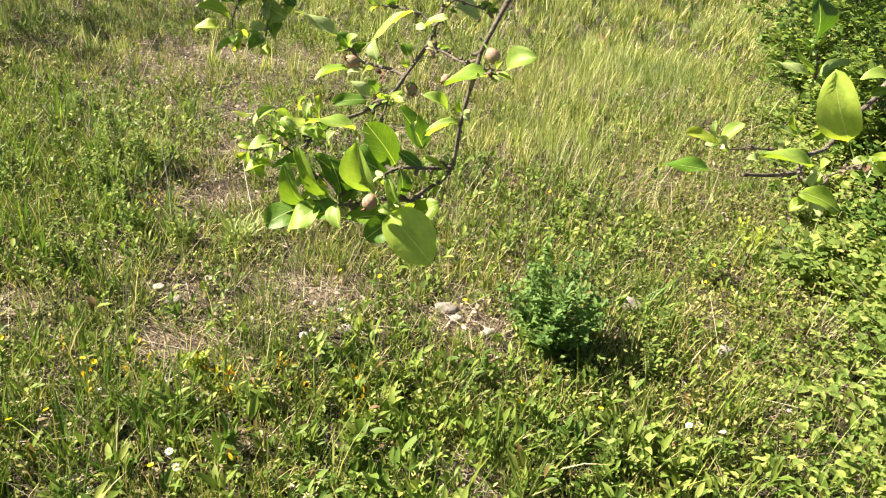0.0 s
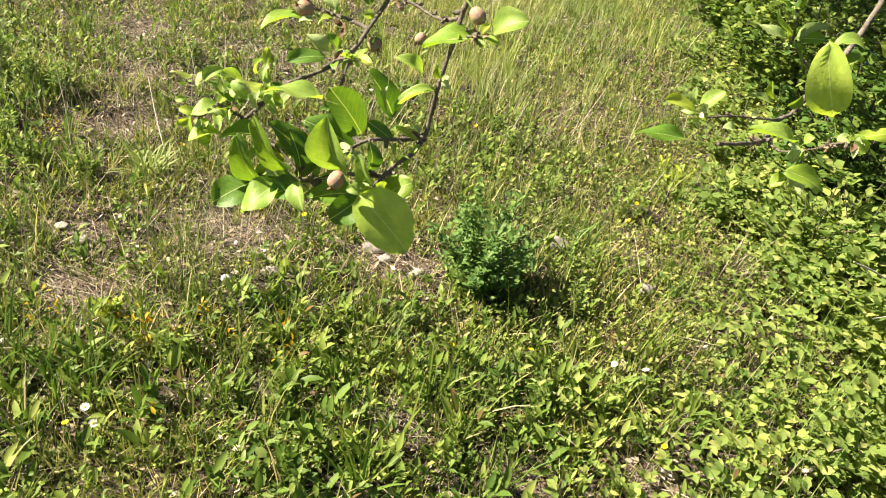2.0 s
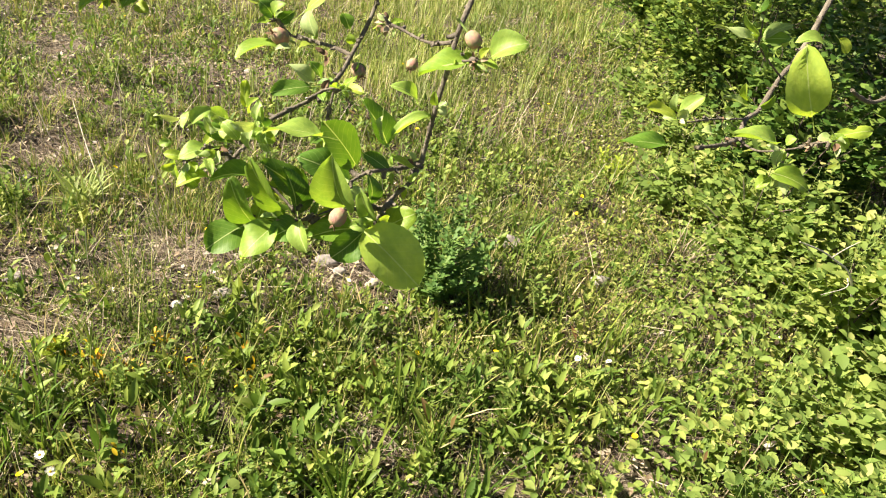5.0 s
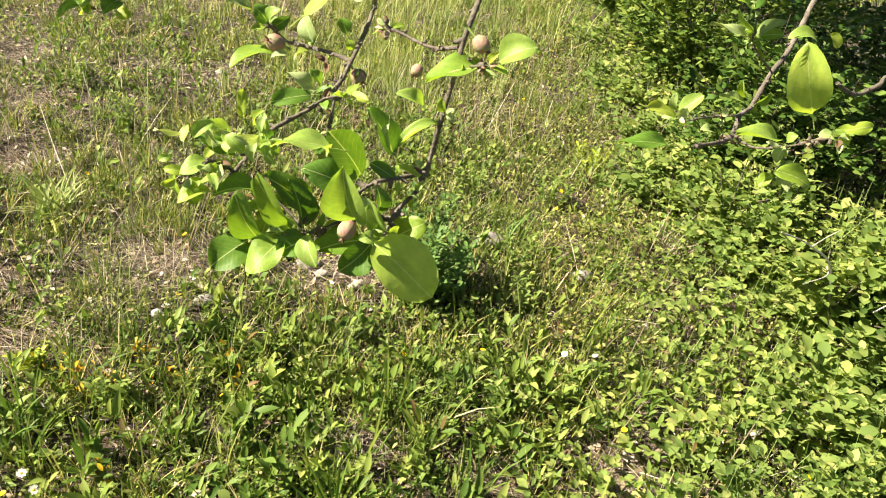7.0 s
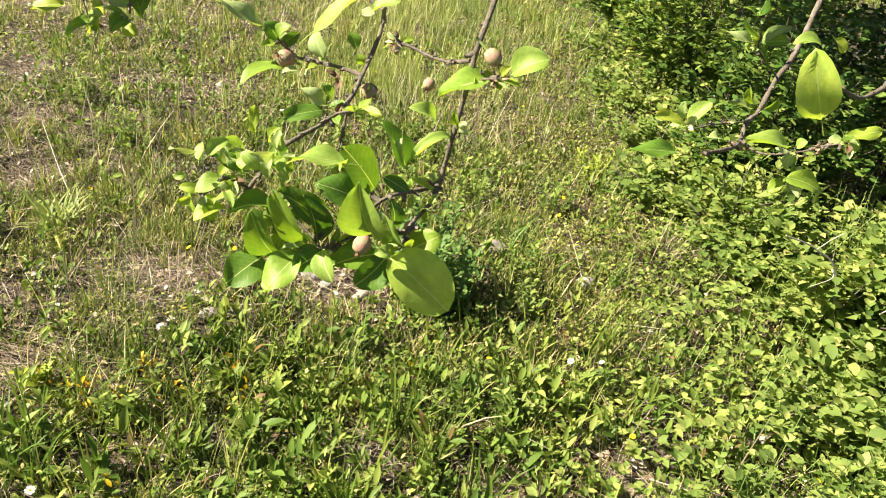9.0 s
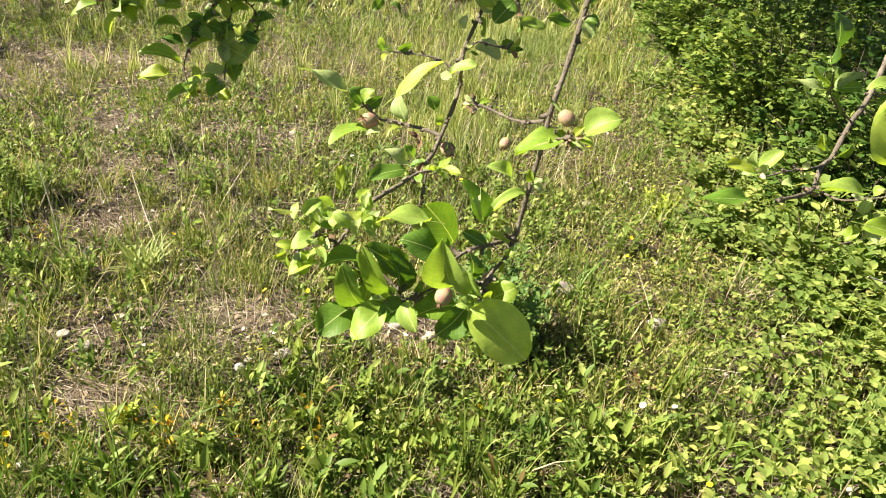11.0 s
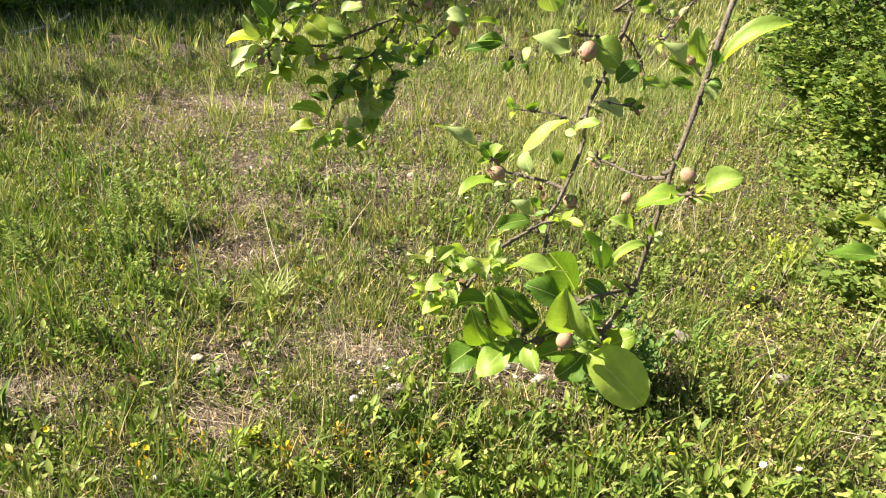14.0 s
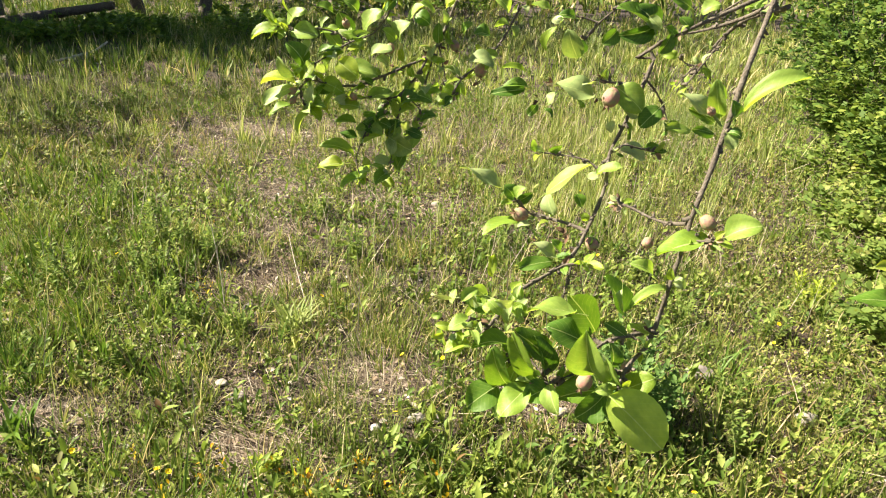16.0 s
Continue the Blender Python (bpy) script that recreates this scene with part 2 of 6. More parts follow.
def tube(bm, pts, r0, r1, sides=7, knots=0.0):
    """A tapered branch along a smooth line through the points, closed at both ends."""
    P = [Vector(p) for p in pts]
    line = []
    for i in range(len(P) - 1):
        a, b, c, d = P[max(i - 1, 0)], P[i], P[i + 1], P[min(i + 2, len(P) - 1)]
        n = max(2, min(8, int((c - b).length / 0.012)))
        for k in range(n):
            u = k / n
            line.append(0.5 * (2 * b + (c - a) * u + (2 * a - 5 * b + 4 * c - d) * u * u + (3 * b - a - 3 * c + d) * u**3))
    line.append(P[-1])
    rings, length = [], [0.0]
    for a, b in zip(line, line[1:]):
        length.append(length[-1] + (b - a).length)
    up = Vector((0.3, 0.2, 1)).normalized()
    for i, p in enumerate(line):
        d = (line[min(i + 1, len(line) - 1)] - line[max(i - 1, 0)]).normalized()
        x = d.cross(up)
        x = x.normalized() if x.length > 1e-3 else Vector((1, 0, 0))
        y = d.cross(x)
        u = length[i] / max(length[-1], 1e-6)
        r = (r0 + (r1 - r0) * u) * (1 + knots * (noise.noise(p * 45) + 0.6 * noise.noise(p * 120)))
        rings.append([bm.verts.new(p + (x * math.cos(a) + y * math.sin(a)) * r) for a in [2 * math.pi * k / sides for k in range(sides)]])
    for A, B in zip(rings, rings[1:]):
        for k in range(sides):
            bm.faces.new((A[k], A[(k + 1) % sides], B[(k + 1) % sides], B[k]))
    bm.faces.new(rings[0])
    bm.faces.new(rings[-1][::-1])
    return bm


rng = np.random.default_rng(7)


def field(x, y, scale, seed):
    """A smooth uneven field about 0..1 over the plan."""
    g = np.random.default_rng(seed)
    out = np.zeros_like(x)
    for k in range(9):
        a, ph, f = g.uniform(0, 6.28), g.uniform(0, 6.28), scale * g.uniform(0.6, 2.2)
        out += np.sin(f * (x * math.cos(a) + y * math.sin(a)) + ph)
    return 1 / (1 + np.exp(-out * 0.75))


def ground_z(x, y):
    return 0.05 * (field(np.asarray(x, float), np.asarray(y, float), 1.3, 5) - 0.5) + 0.03 * (field(np.asarray(x, float), np.asarray(y, float), 5.0, 6) - 0.5)


def sheet(name, verts, quads, mat, parent=None):
    """A mesh from arrays: verts (n, 3), quads (m, 4)."""
    me = bpy.data.meshes.new(name)
    me.vertices.add(len(verts))
    me.vertices.foreach_set("co", np.ascontiguousarray(verts, np.float32).ravel())
    me.loops.add(quads.size)
    me.loops.foreach_set("vertex_index", np.ascontiguousarray(quads, np.int32).ravel())
    me.polygons.add(len(quads))
    me.polygons.foreach_set("loop_start", np.arange(0, quads.size, quads.shape[1], dtype=np.int32))
    me.polygons.foreach_set("use_smooth", np.ones(len(quads), bool))
    me.update(calc_edges=True)
    me.materials.append(mat)
    ob = new(name, me)
    ob.parent = parent
    return ob


BLADE = [0.75, 1.0, 0.9, 0.6, 0.03]
SPEAR = [0.25, 0.8, 1.0, 0.7, 0.04]
OVAL = [0.12, 0.75, 1.0, 0.82, 0.08]
ROUND = [0.15, 0.95, 0.95, 0.1]


def ribbons(base, az, tilt, bend, length, width, profile, fold=0.0, twist=0.0):
    """Blades or leaves as bent strips, each with its foot at base, leaning tilt from upright towards az and bending on from there."""
    n, rings = len(base), len(profile)
    az, tilt, bend, length, width, twist = (np.broadcast_to(np.asarray(v, float), (n,)) for v in (az, tilt, bend, length, width, twist))
    h = np.stack([-np.sin(az), np.cos(az), np.zeros(n)], -1)
    c, rows = np.array(base, float), []
    for i in range(rings):
        s = i / (rings - 1)
        th = tilt + bend * s
        d = np.stack([np.sin(th) * np.cos(az), np.sin(th) * np.sin(az), np.cos(th)], -1)
        nrm = np.cross(d, h)
        side = h * np.cos(twist)[:, None] + nrm * np.sin(twist)[:, None]
        up = nrm * np.cos(twist)[:, None] - h * np.sin(twist)[:, None]
        w = (width * profile[i] * 0.5)[:, None]
        rows += [c - side * w, c + side * w] if not fold else [c - side * w + up * w * fold, c, c + side * w + up * w * fold]
        c = c + d * (length / (rings - 1))[:, None]
    k = 3 if fold else 2
    verts = np.stack(rows, 1).reshape(-1, 3)
    one = [(i * k + j, i * k + j + 1, (i + 1) * k + j + 1, (i + 1) * k + j) for i in range(rings - 1) for j in range(k - 1)]
    quads = (np.array(one)[None] + (np.arange(n) * rings * k)[:, None, None]).reshape(-1, 4)
    return verts, quads


def joined(*pieces):
    verts, quads, at = [], [], 0
    for v, q in pieces:
        verts.append(v)
        quads.append(q + at)
        at += len(v)
    return np.concatenate(verts), np.concatenate(quads)


def scatter(x0, x1, y0, y1, per_m2, keep=None):
    n = int((x1 - x0) * (y1 - y0) * per_m2)
    x, y = rng.uniform(x0, x1, n), rng.uniform(y0, y1, n)
    if keep is not None:
        ok = rng.uniform(0, 1, n) < keep(x, y)
        x, y = x[ok], y[ok]
    return x, y


def on_ground(x, y, lift=0.0):
    return np.stack([x, y, ground_z(x, y) + lift], -1)


# ---- plan of the meadow ----
BARE = [(-0.56, 2.16, 0.22), (-0.95, 1.80, 0.15), (-0.66, 4.0, 0.30), (-1.25, 2.92, 0.26), (0.72, 1.24, 0.10), (-1.55, 4.1, 0.28), (0.0, 2.10, 0.18), (-1.62, 1.80, 0.20), (-1.32, 3.45, 0.22), (-1.06, 2.08, 0.10), (0.40, 1.22, 0.10), (0.95, 2.40, 0.12), (-2.2, 5.6, 0.5), (0.05, 1.35, 0.09)]


def bare(x, y):
    out = np.zeros_like(x)
    for bx, by, r in BARE:
        out = np.maximum(out, np.exp(-(((x - bx) / r) ** 2 + ((y - by) / (0.75 * r)) ** 2)))
    return np.clip(out * 1.25, 0, 1)


def creep(x, y):
    """How far a place lies within the creepers on the right-hand side, in metres."""
    return x - (0.77 + (y - 1.2) * 0.33 + 0.12 * (field(x, y, 3.0, 21) - 0.5))


def sward(x, y):
    """Shares of the low grass: thin on bare places and among the creepers, patchy elsewhere."""
    return (1 - 0.90 * bare(x, y)) * np.clip(0.40 - 1.2 * creep(x, y), np.where(y > 3.0, 0.28, 0.12), 1) * (0.35 + 0.65 * field(x, y, 6.0, 31))


def tall(x, y):
    """The stand of tall yellowish grass."""
    band = np.exp(-(((x - 0.15 - 0.28 * (y - 3.4)) / 0.75) ** 2)) * np.clip((y - 3.5) / 0.6, 0, 1)
    return band * (0.3 + 0.7 * field(x, y, 4.0, 41)) * (1 - bare(x, y)) * np.clip(1 - 1.5 * creep(x, y), 0, 1)


# ---- ground ----
def axis_steps(lo, hi, fine, reach):
    mid = np.arange(lo, hi + fine / 2, fine)
    grow = fine * 1.22 ** np.arange(1, 60)
    out = np.cumsum(grow)
    out = out[out < reach]
    return np.concatenate([(lo - out)[::-1], mid, hi + out])


def build_ground():
    xs, ys = axis_steps(-3.5, 3.5, 0.05, 900.0), axis_steps(0.4, 7.0, 0.05, 900.0)
    X, Y = np.meshgrid(xs, ys)
    Z = ground_z(X.ravel(), Y.ravel())
    verts = np.stack([X.ravel(), Y.ravel(), Z], -1)
    nx, ny = len(xs), len(ys)
    i = (np.arange(ny - 1)[:, None] * nx + np.arange(nx - 1)[None]).ravel()
    tagged(sheet("ground", verts, np.stack([i, i + 1, i + nx + 1, i + nx], -1), LITTER), "uneven meadow ground of dry litter and reddish soil", "ground", kind="structure")


build_ground()


def stuff(name, pieces, mat, label, category):
    verts, quads = joined(*pieces) if isinstance(pieces, list) else pieces
    return tagged(sheet(name, verts, quads, mat), label, category, kind="stuff")


def blades(x, y, h, w, lean=(0.05, 0.6), bend=(0.1, 0.9), profile=BLADE, fold=0.0, twist=0.5):
    n = len(x)
    return ribbons(on_ground(x, y, -0.005), rng.uniform(0, 6.283, n), rng.uniform(*lean, n), rng.uniform(*bend, n), h, w, profile, fold, rng.uniform(-twist, twist, n))


# ---- grass ----
def tufts(x, y, count, h, w, spread, lean=(0.0, 0.8), bend=(0.1, 0.9), profile=BLADE, fold=0.0):
    """Blades fanning out from common feet; each tuft has a size and a lean of its own."""
    n = len(x)
    k = n * count
    size = np.repeat(rng.uniform(0.55, 1.3, n), count) * rng.uniform(0.5, 1.15, k)
    az = rng.uniform(0, 6.283, k)
    r = spread * rng.uniform(0, 1, k) * np.repeat(rng.uniform(0.5, 1.4, n), count)
    fx, fy = np.repeat(x, count) + r * np.cos(az), np.repeat(y, count) + r * np.sin(az)
    return ribbons(on_ground(fx, fy, -0.005), az + rng.normal(0, 0.5, k), rng.uniform(*lean, k), rng.uniform(*bend, k), rng.uniform(*h, k) * size, rng.uniform(*w, k), profile, fold, rng.uniform(-0.7, 0.7, k))


def build_grass():
    # low grass in tufts, close by and further off
    x, y = scatter(-2.8, 2.2, 0.7, 3.4, 310, sward)
    near = tufts(x, y, 16, (0.05, 0.17), (0.0022, 0.0050), 0.022, profile=[0.8, 1, 0.65, 0.03])
    x, y = scatter(-2.8, 2.2, 0.7, 3.4, 2600, sward)
    thin = blades(x, y, rng.uniform(0.03, 0.11, len(x)), rng.uniform(0.0018, 0.004, len(x)), profile=[0.9, 0.8, 0.04])
    x, y = scatter(-1.6, 1.7, 0.95, 2.5, 1900, lambda x, y: (1 - 0.8 * bare(x, y)) * (0.2 + 0.8 * field(x, y, 7.0, 36)))
    fine = blades(x, y, rng.uniform(0.05, 0.14, len(x)), rng.uniform(0.0014, 0.0030, len(x)), (0.0, 0.7), (0.1, 1.0), [0.9, 0.8, 0.04], twist=0.9)
    x, y = scatter(-4.8, 3.6, 3.4, 7.0, 170, sward)
    mid = tufts(x, y, 16, (0.04, 0.15), (0.003, 0.0062), 0.03, profile=[0.9, 0.85, 0.04])
    x, y = scatter(-12, 9, 7.0, 16.0, 36, lambda x, y: 0.3 + 0.7 * field(x, y, 3.0, 33))
    away_x, away_y = scatter(-12, 9, 7.0, 14.0, 34, lambda x, y: 0.3 + 0.7 * field(x, y, 3.0, 34))
    # left of -2.8 the wood's shade also goes into the colour: dark grass
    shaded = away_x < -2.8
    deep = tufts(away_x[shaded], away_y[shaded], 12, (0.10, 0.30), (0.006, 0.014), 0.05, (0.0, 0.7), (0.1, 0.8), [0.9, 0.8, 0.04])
    away_x, away_y = away_x[~shaded], away_y[~shaded]
    lush_far = tufts(away_x, away_y, 9, (0.10, 0.28), (0.008, 0.018), 0.05, (0.1, 0.9), (0.1, 0.8), [0.9, 0.8, 0.04])
    far = tufts(x, y, 10, (0.10, 0.30), (0.008, 0.018), 0.05, profile=[0.9, 0.8, 0.04])
    x, y = scatter(-26, 22, 16.0, 42.0, 9, lambda x, y: 0.4 + 0.6 * field(x, y, 1.0, 35))
    away = tufts(x, y, 6, (0.15, 0.40), (0.04, 0.08), 0.14, profile=[0.9, 0.8, 0.04])
    x, y = scatter(-7, 7, -5.0, 0.75, 140, lambda x, y: 0.3 + 0.7 * field(x, y, 3.0, 37))
    bx, by = scatter(-7, -2.7, 0.7, 5.0, 190, lambda x, y: 0.3 + 0.7 * field(x, y, 3.0, 38))
    rx, ry = scatter(2.1, 7, 0.7, 5.0, 110)
    x, y = np.concatenate([x, bx, rx]), np.concatenate([y, by, ry])
    behind = tufts(x, y, 6, (0.06, 0.18), (0.006, 0.012), 0.05, profile=[0.9, 0.8, 0.04])
    stuff("meadow_grass", [near, thin, fine, mid, far, away, behind], LOW_GRASS, "short mixed green and dry meadow grass on the ground", "grass")
    # tall yellowish grass
    x, y = scatter(-1.8, 3.6, 2.9, 7.6, 150, tall)
    a = tufts(x, y, 16, (0.08, 0.27), (0.003, 0.006), 0.035, (0.0, 0.38), (0.0, 0.6), [0.9, 1, 0.6, 0.04])
    x, y = scatter(-7, 4, 5.0, 12.0, 60, lambda x, y: np.clip(field(x, y, 3.0, 43) * 1.6 - 0.6, 0, 1) * np.clip(1 - creep(x, y), 0, 1))
    b = tufts(x, y, 12, (0.10, 0.30), (0.005, 0.009), 0.04, (0.0, 0.4), (0.0, 0.5), [0.9, 1, 0.6, 0.04])
    x, y = scatter(-3.4, 1.2, 1.2, 4.6, 34, lambda x, y: 1 - bare(x, y))
    c = blades(x, y, rng.uniform(0.12, 0.28, len(x)), rng.uniform(0.0022, 0.004, len(x)), (0.0, 0.5), (0.0, 0.7), twist=1.2)
    stuff("tall_grass", [a, b, c, lush_far], TALL_GRASS, "tall thin yellow-green grass standing in the meadow", "grass")
    # lush dark grass at the side
    lush = lambda x, y: (np.exp(-(((x + 1.85) / 0.5) ** 2 + ((y - 2.45) / 0.6) ** 2)) + 0.6 * np.exp(-(((x + 2.7) / 0.6) ** 2 + ((y - 3.4) / 0.6) ** 2)) + 0.55 * np.exp(-(((x + 0.95) / 0.55) ** 2 + ((y - 1.35) / 0.3) ** 2)) + 0.4 * np.exp(-(((x - 0.15) / 0.6) ** 2 + ((y - 1.25) / 0.25) ** 2))) * (0.2 + 0.8 * field(x, y, 6.0, 51))
    x, y = scatter(-3.8, 1.2, 1.0, 4.6, 150, lush)
    cx, cy = scatter(0.5, 2.6, 0.9, 5.5, 20, lambda x, y: np.clip(0.5 + 1.0 * creep(x, y), 0, 1) * np.clip(1.2 - 1.2 * creep(x, y), 0, 1))
    x, y = np.concatenate([x, cx]), np.concatenate([y, cy])
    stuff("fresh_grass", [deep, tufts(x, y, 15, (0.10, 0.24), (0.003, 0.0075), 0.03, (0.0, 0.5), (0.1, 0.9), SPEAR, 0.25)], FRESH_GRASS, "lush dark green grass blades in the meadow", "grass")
    # dry stems, standing and lying
    x, y = scatter(-5.0, 2.2, 1.0, 7.5, 820, lambda x, y: 0.25 + 0.75 * np.clip(field(x, y, 3.0, 61) + bare(x, y), 0, 1))
    n = len(x)
    lying = ribbons(on_ground(x, y, 0.012), rng.uniform(0, 6.283, n), rng.uniform(1.2, 1.62, n), rng.uniform(-0.15, 0.25, n), rng.uniform(0.04, 0.24, n), rng.uniform(0.0009, 0.0024, n), [1, 1, 0.8, 0.5], 0.0, rng.uniform(-0.8, 0.8, n))
    px, py = [], []
    for bx, by, r in BARE:
        k = int(2400 * r)
        px.append(rng.normal(bx, r * 0.6, k))
        py.append(rng.normal(by, r * 0.45, k))
    x, y = np.concatenate(px), np.concatenate(py)
    n = len(x)
    mat = ribbons(on_ground(x, y, 0.008), rng.normal(2.9, 0.9, n), rng.uniform(1.35, 1.6, n), rng.uniform(-0.1, 0.2, n), rng.uniform(0.03, 0.14, n), rng.uniform(0.0008, 0.0019, n), [1, 1, 0.8, 0.5], 0.0, rng.uniform(-0.5, 0.5, n))
    n = 90
    x, y = rng.normal(-0.93, 0.10, n), rng.normal(1.83, 0.035, n)
    swath = ribbons(on_ground(x, y, 0.014), rng.normal(2.85, 0.14, n), rng.uniform(1.48, 1.58, n), rng.uniform(-0.05, 0.1, n), rng.uniform(0.08, 0.24, n), rng.uniform(0.0012, 0.0026, n), [1, 1, 0.8, 0.5], 0.0, rng.uniform(-0.3, 0.3, n))
    x, y = scatter(-5.0, 2.0, 1.6, 7.5, 170, lambda x, y: np.clip(field(x, y, 2.0, 63) * 1.3 - 0.1, 0, 1) * np.clip((y - 1.2) / 1.6, 0.25, 1))
    n = len(x)
    upright = blades(x, y, rng.uniform(0.08, 0.34, n), rng.uniform(0.0018, 0.0034, n), (0.0, 0.9), (-0.1, 0.3), [1, 1, 0.8, 0.5])
    x, y = scatter(0.4, 2.8, 1.0, 6.0, 60, lambda x, y: np.clip(0.6 + 1.2 * creep(x, y), 0, 1) * np.clip(1.1 - 1.3 * creep(x, y), 0, 1) * field(x, y, 4.0, 67))
    n = len(x)
    leaning = blades(x, y, rng.uniform(0.10, 0.34, n), rng.uniform(0.0018, 0.0034, n), (0.1, 1.1), (-0.1, 0.5), [1, 1, 0.8, 0.5])
    stuff("dry_stems", [lying, mat, swath, upright, leaning], STRAW, "dry straw-coloured stems, lying and standing in the grass", "dry grass")
    # dead leaves and crumbs of litter
    x, y = scatter(-4.5, 2.2, 0.9, 7.0, 750, lambda x, y: 0.25 + 0.75 * np.clip(field(x, y, 4.0, 65) * 0.7 + bare(x, y), 0, 1))
    n = len(x)
    s = rng.uniform(0.4, 1.4, n)
    stuff("leaf_litter", ribbons(on_ground(x, y, 0.012), rng.uniform(0, 6.283, n), rng.uniform(1.0, 1.8, n), rng.uniform(-0.8, 1.0, n), 0.022 * s, 0.012 * s, ROUND, 0.3, rng.uniform(-0.8, 0.8, n)), DEAD_LEAF, "pale dead leaves and litter scattered over the ground", "litter")


build_grass()


# ---- low weeds ----
def rosettes(x, y, leaves, length, width, lift=(0.2, 1.2), profile=OVAL, high=0.0):
    """Leaves in fans from common feet."""
    n = len(x)
    cx, cy = np.repeat(x, leaves), np.repeat(y, leaves)
    k = n * leaves
    base = on_ground(cx + rng.normal(0, 0.008, k), cy + rng.normal(0, 0.008, k), rng.uniform(0, 1, k) * high)
    size = np.repeat(rng.uniform(0.5, 1.4, n), leaves) * rng.uniform(0.5, 1.2, k)
    return ribbons(base, rng.uniform(0, 6.283, k), rng.uniform(*lift, k), rng.uniform(0.1, 0.8, k), length * size, width * size, profile, 0.35, rng.uniform(-0.5, 0.5, k))


def build_weeds():
    lush = lambda x, y: np.exp(-(((x - 0.12) / 0.75) ** 2 + ((y - 1.45) / 0.38) ** 2)) * (0.25 + 0.75 * field(x, y, 5.0, 71)) * (1 - bare(x, y))
    x, y = scatter(-1.4, 1.6, 0.9, 2.4, 640, lush)
    a = rosettes(x, y, 7, 0.050, 0.0150, (0.05, 0.95), SPEAR, 0.085)
    x, y = scatter(-2.8, 1.8, 0.9, 3.8, 520, lambda x, y: (1 - bare(x, y)) * (0.05 + 0.95 * field(x, y, 4.5, 73) ** 1.6))
    b = rosettes(x, y, 6, 0.036, 0.0135, (0.2, 1.3), [0.15, 1, 0.85, 0.08], 0.075)
    x, y = scatter(-2.6, 2.0, 0.9, 3.6, 120, lambda x, y: (1 - bare(x, y)) * field(x, y, 5.0, 75))
    c = rosettes(x, y, 7, 0.026, 0.018, (0.3, 1.4), ROUND, 0.06)
    x, y = scatter(-5, 2.8, 3.4, 7.5, 330, lambda x, y: np.clip(field(x, y, 2.2, 77) * 1.5 - 0.4, 0, 1))
    d = rosettes(x, y, 7, 0.032, 0.012, (0.2, 1.3), [0.3, 1, 0.08], 0.10)
    # small leaves close to the ground
    x, y = scatter(-2.9, 2.2, 0.8, 3.9, 7500, lambda x, y: (1 - 0.85 * bare(x, y)) * (0.14 + 0.86 * field(x, y, 8.0, 91) ** 1.3))
    n = len(x)
    e = ribbons(on_ground(x, y, 0.004) + np.stack([0 * x, 0 * x, 0.055 * rng.uniform(0, 1, n) ** 2], -1), rng.uniform(0, 6.283, n), rng.uniform(0.5, 1.7, n), rng.uniform(-0.3, 0.6, n), rng.uniform(0.008, 0.020, n), rng.uniform(0.005, 0.010, n), [0.35, 1, 0.2], 0.0, rng.uniform(-0.6, 0.6, n))
    x, y = scatter(-5, 3.4, 3.9, 7.5, 3800, lambda x, y: (1 - 0.85 * bare(x, y)) * (0.05 + 0.90 * field(x, y, 6.0, 93) ** 1.5))
    n = len(x)
    f = ribbons(on_ground(x, y, 0.004) + np.stack([0 * x, 0 * x, 0.08 * rng.uniform(0, 1, n) ** 2], -1), rng.uniform(0, 6.283, n), rng.uniform(0.5, 1.7, n), rng.uniform(-0.3, 0.6, n), rng.uniform(0.012, 0.028, n), rng.uniform(0.006, 0.012, n), [0.35, 1, 0.2], 0.0, rng.uniform(-0.6, 0.6, n))
    x, y = scatter(-7, 7, -5.0, 0.85, 850, lambda x, y: 0.25 + 0.75 * field(x, y, 4.0, 97))
    lx, ly = scatter(-7, -2.8, 0.8, 5.5, 1300, lambda x, y: 0.25 + 0.75 * field(x, y, 4.0, 98))
    x, y = np.concatenate([x, lx]), np.concatenate([y, ly])
    n = len(x)
    back = ribbons(on_ground(x, y, 0.004) + np.stack([0 * x, 0 * x, 0.07 * rng.uniform(0, 1, n) ** 2], -1), rng.uniform(0, 6.283, n), rng.uniform(0.5, 1.7, n), rng.uniform(-0.3, 0.6, n), rng.uniform(0.022, 0.055, n), rng.uniform(0.013, 0.026, n), [0.35, 1, 0.2], 0.0, rng.uniform(-0.6, 0.6, n))
    # denser leaves between the open meadow and the creepers
    x, y = scatter(-0.3, 2.6, 1.6, 5.4, 5400, lambda x, y: np.clip(1.3 + 1.1 * creep(x, y), 0, 1) * np.clip(1.1 - 1.6 * creep(x, y), 0, 1) * (0.12 + 0.88 * field(x, y, 9.0, 95)))
    n = len(x)
    h = ribbons(on_ground(x, y, 0.004) + np.stack([0 * x, 0 * x, 0.11 * rng.uniform(0, 1, n) ** 1.5], -1), rng.uniform(0, 6.283, n), rng.uniform(0.3, 1.6, n), rng.uniform(-0.2, 0.7, n), rng.uniform(0.008, 0.024, n), rng.uniform(0.005, 0.0115, n), [0.35, 1, 0.15], 0.0, rng.uniform(-0.6, 0.6, n))
    stuff("ground_cover", [e, f, h, back], COVER_LEAF, "small green and yellowing leaves covering the ground", "ground cover")
    stuff("low_weeds", [a, b, c, d], WEED_LEAF, "low broad-leaved green weeds among the grass", "weeds")
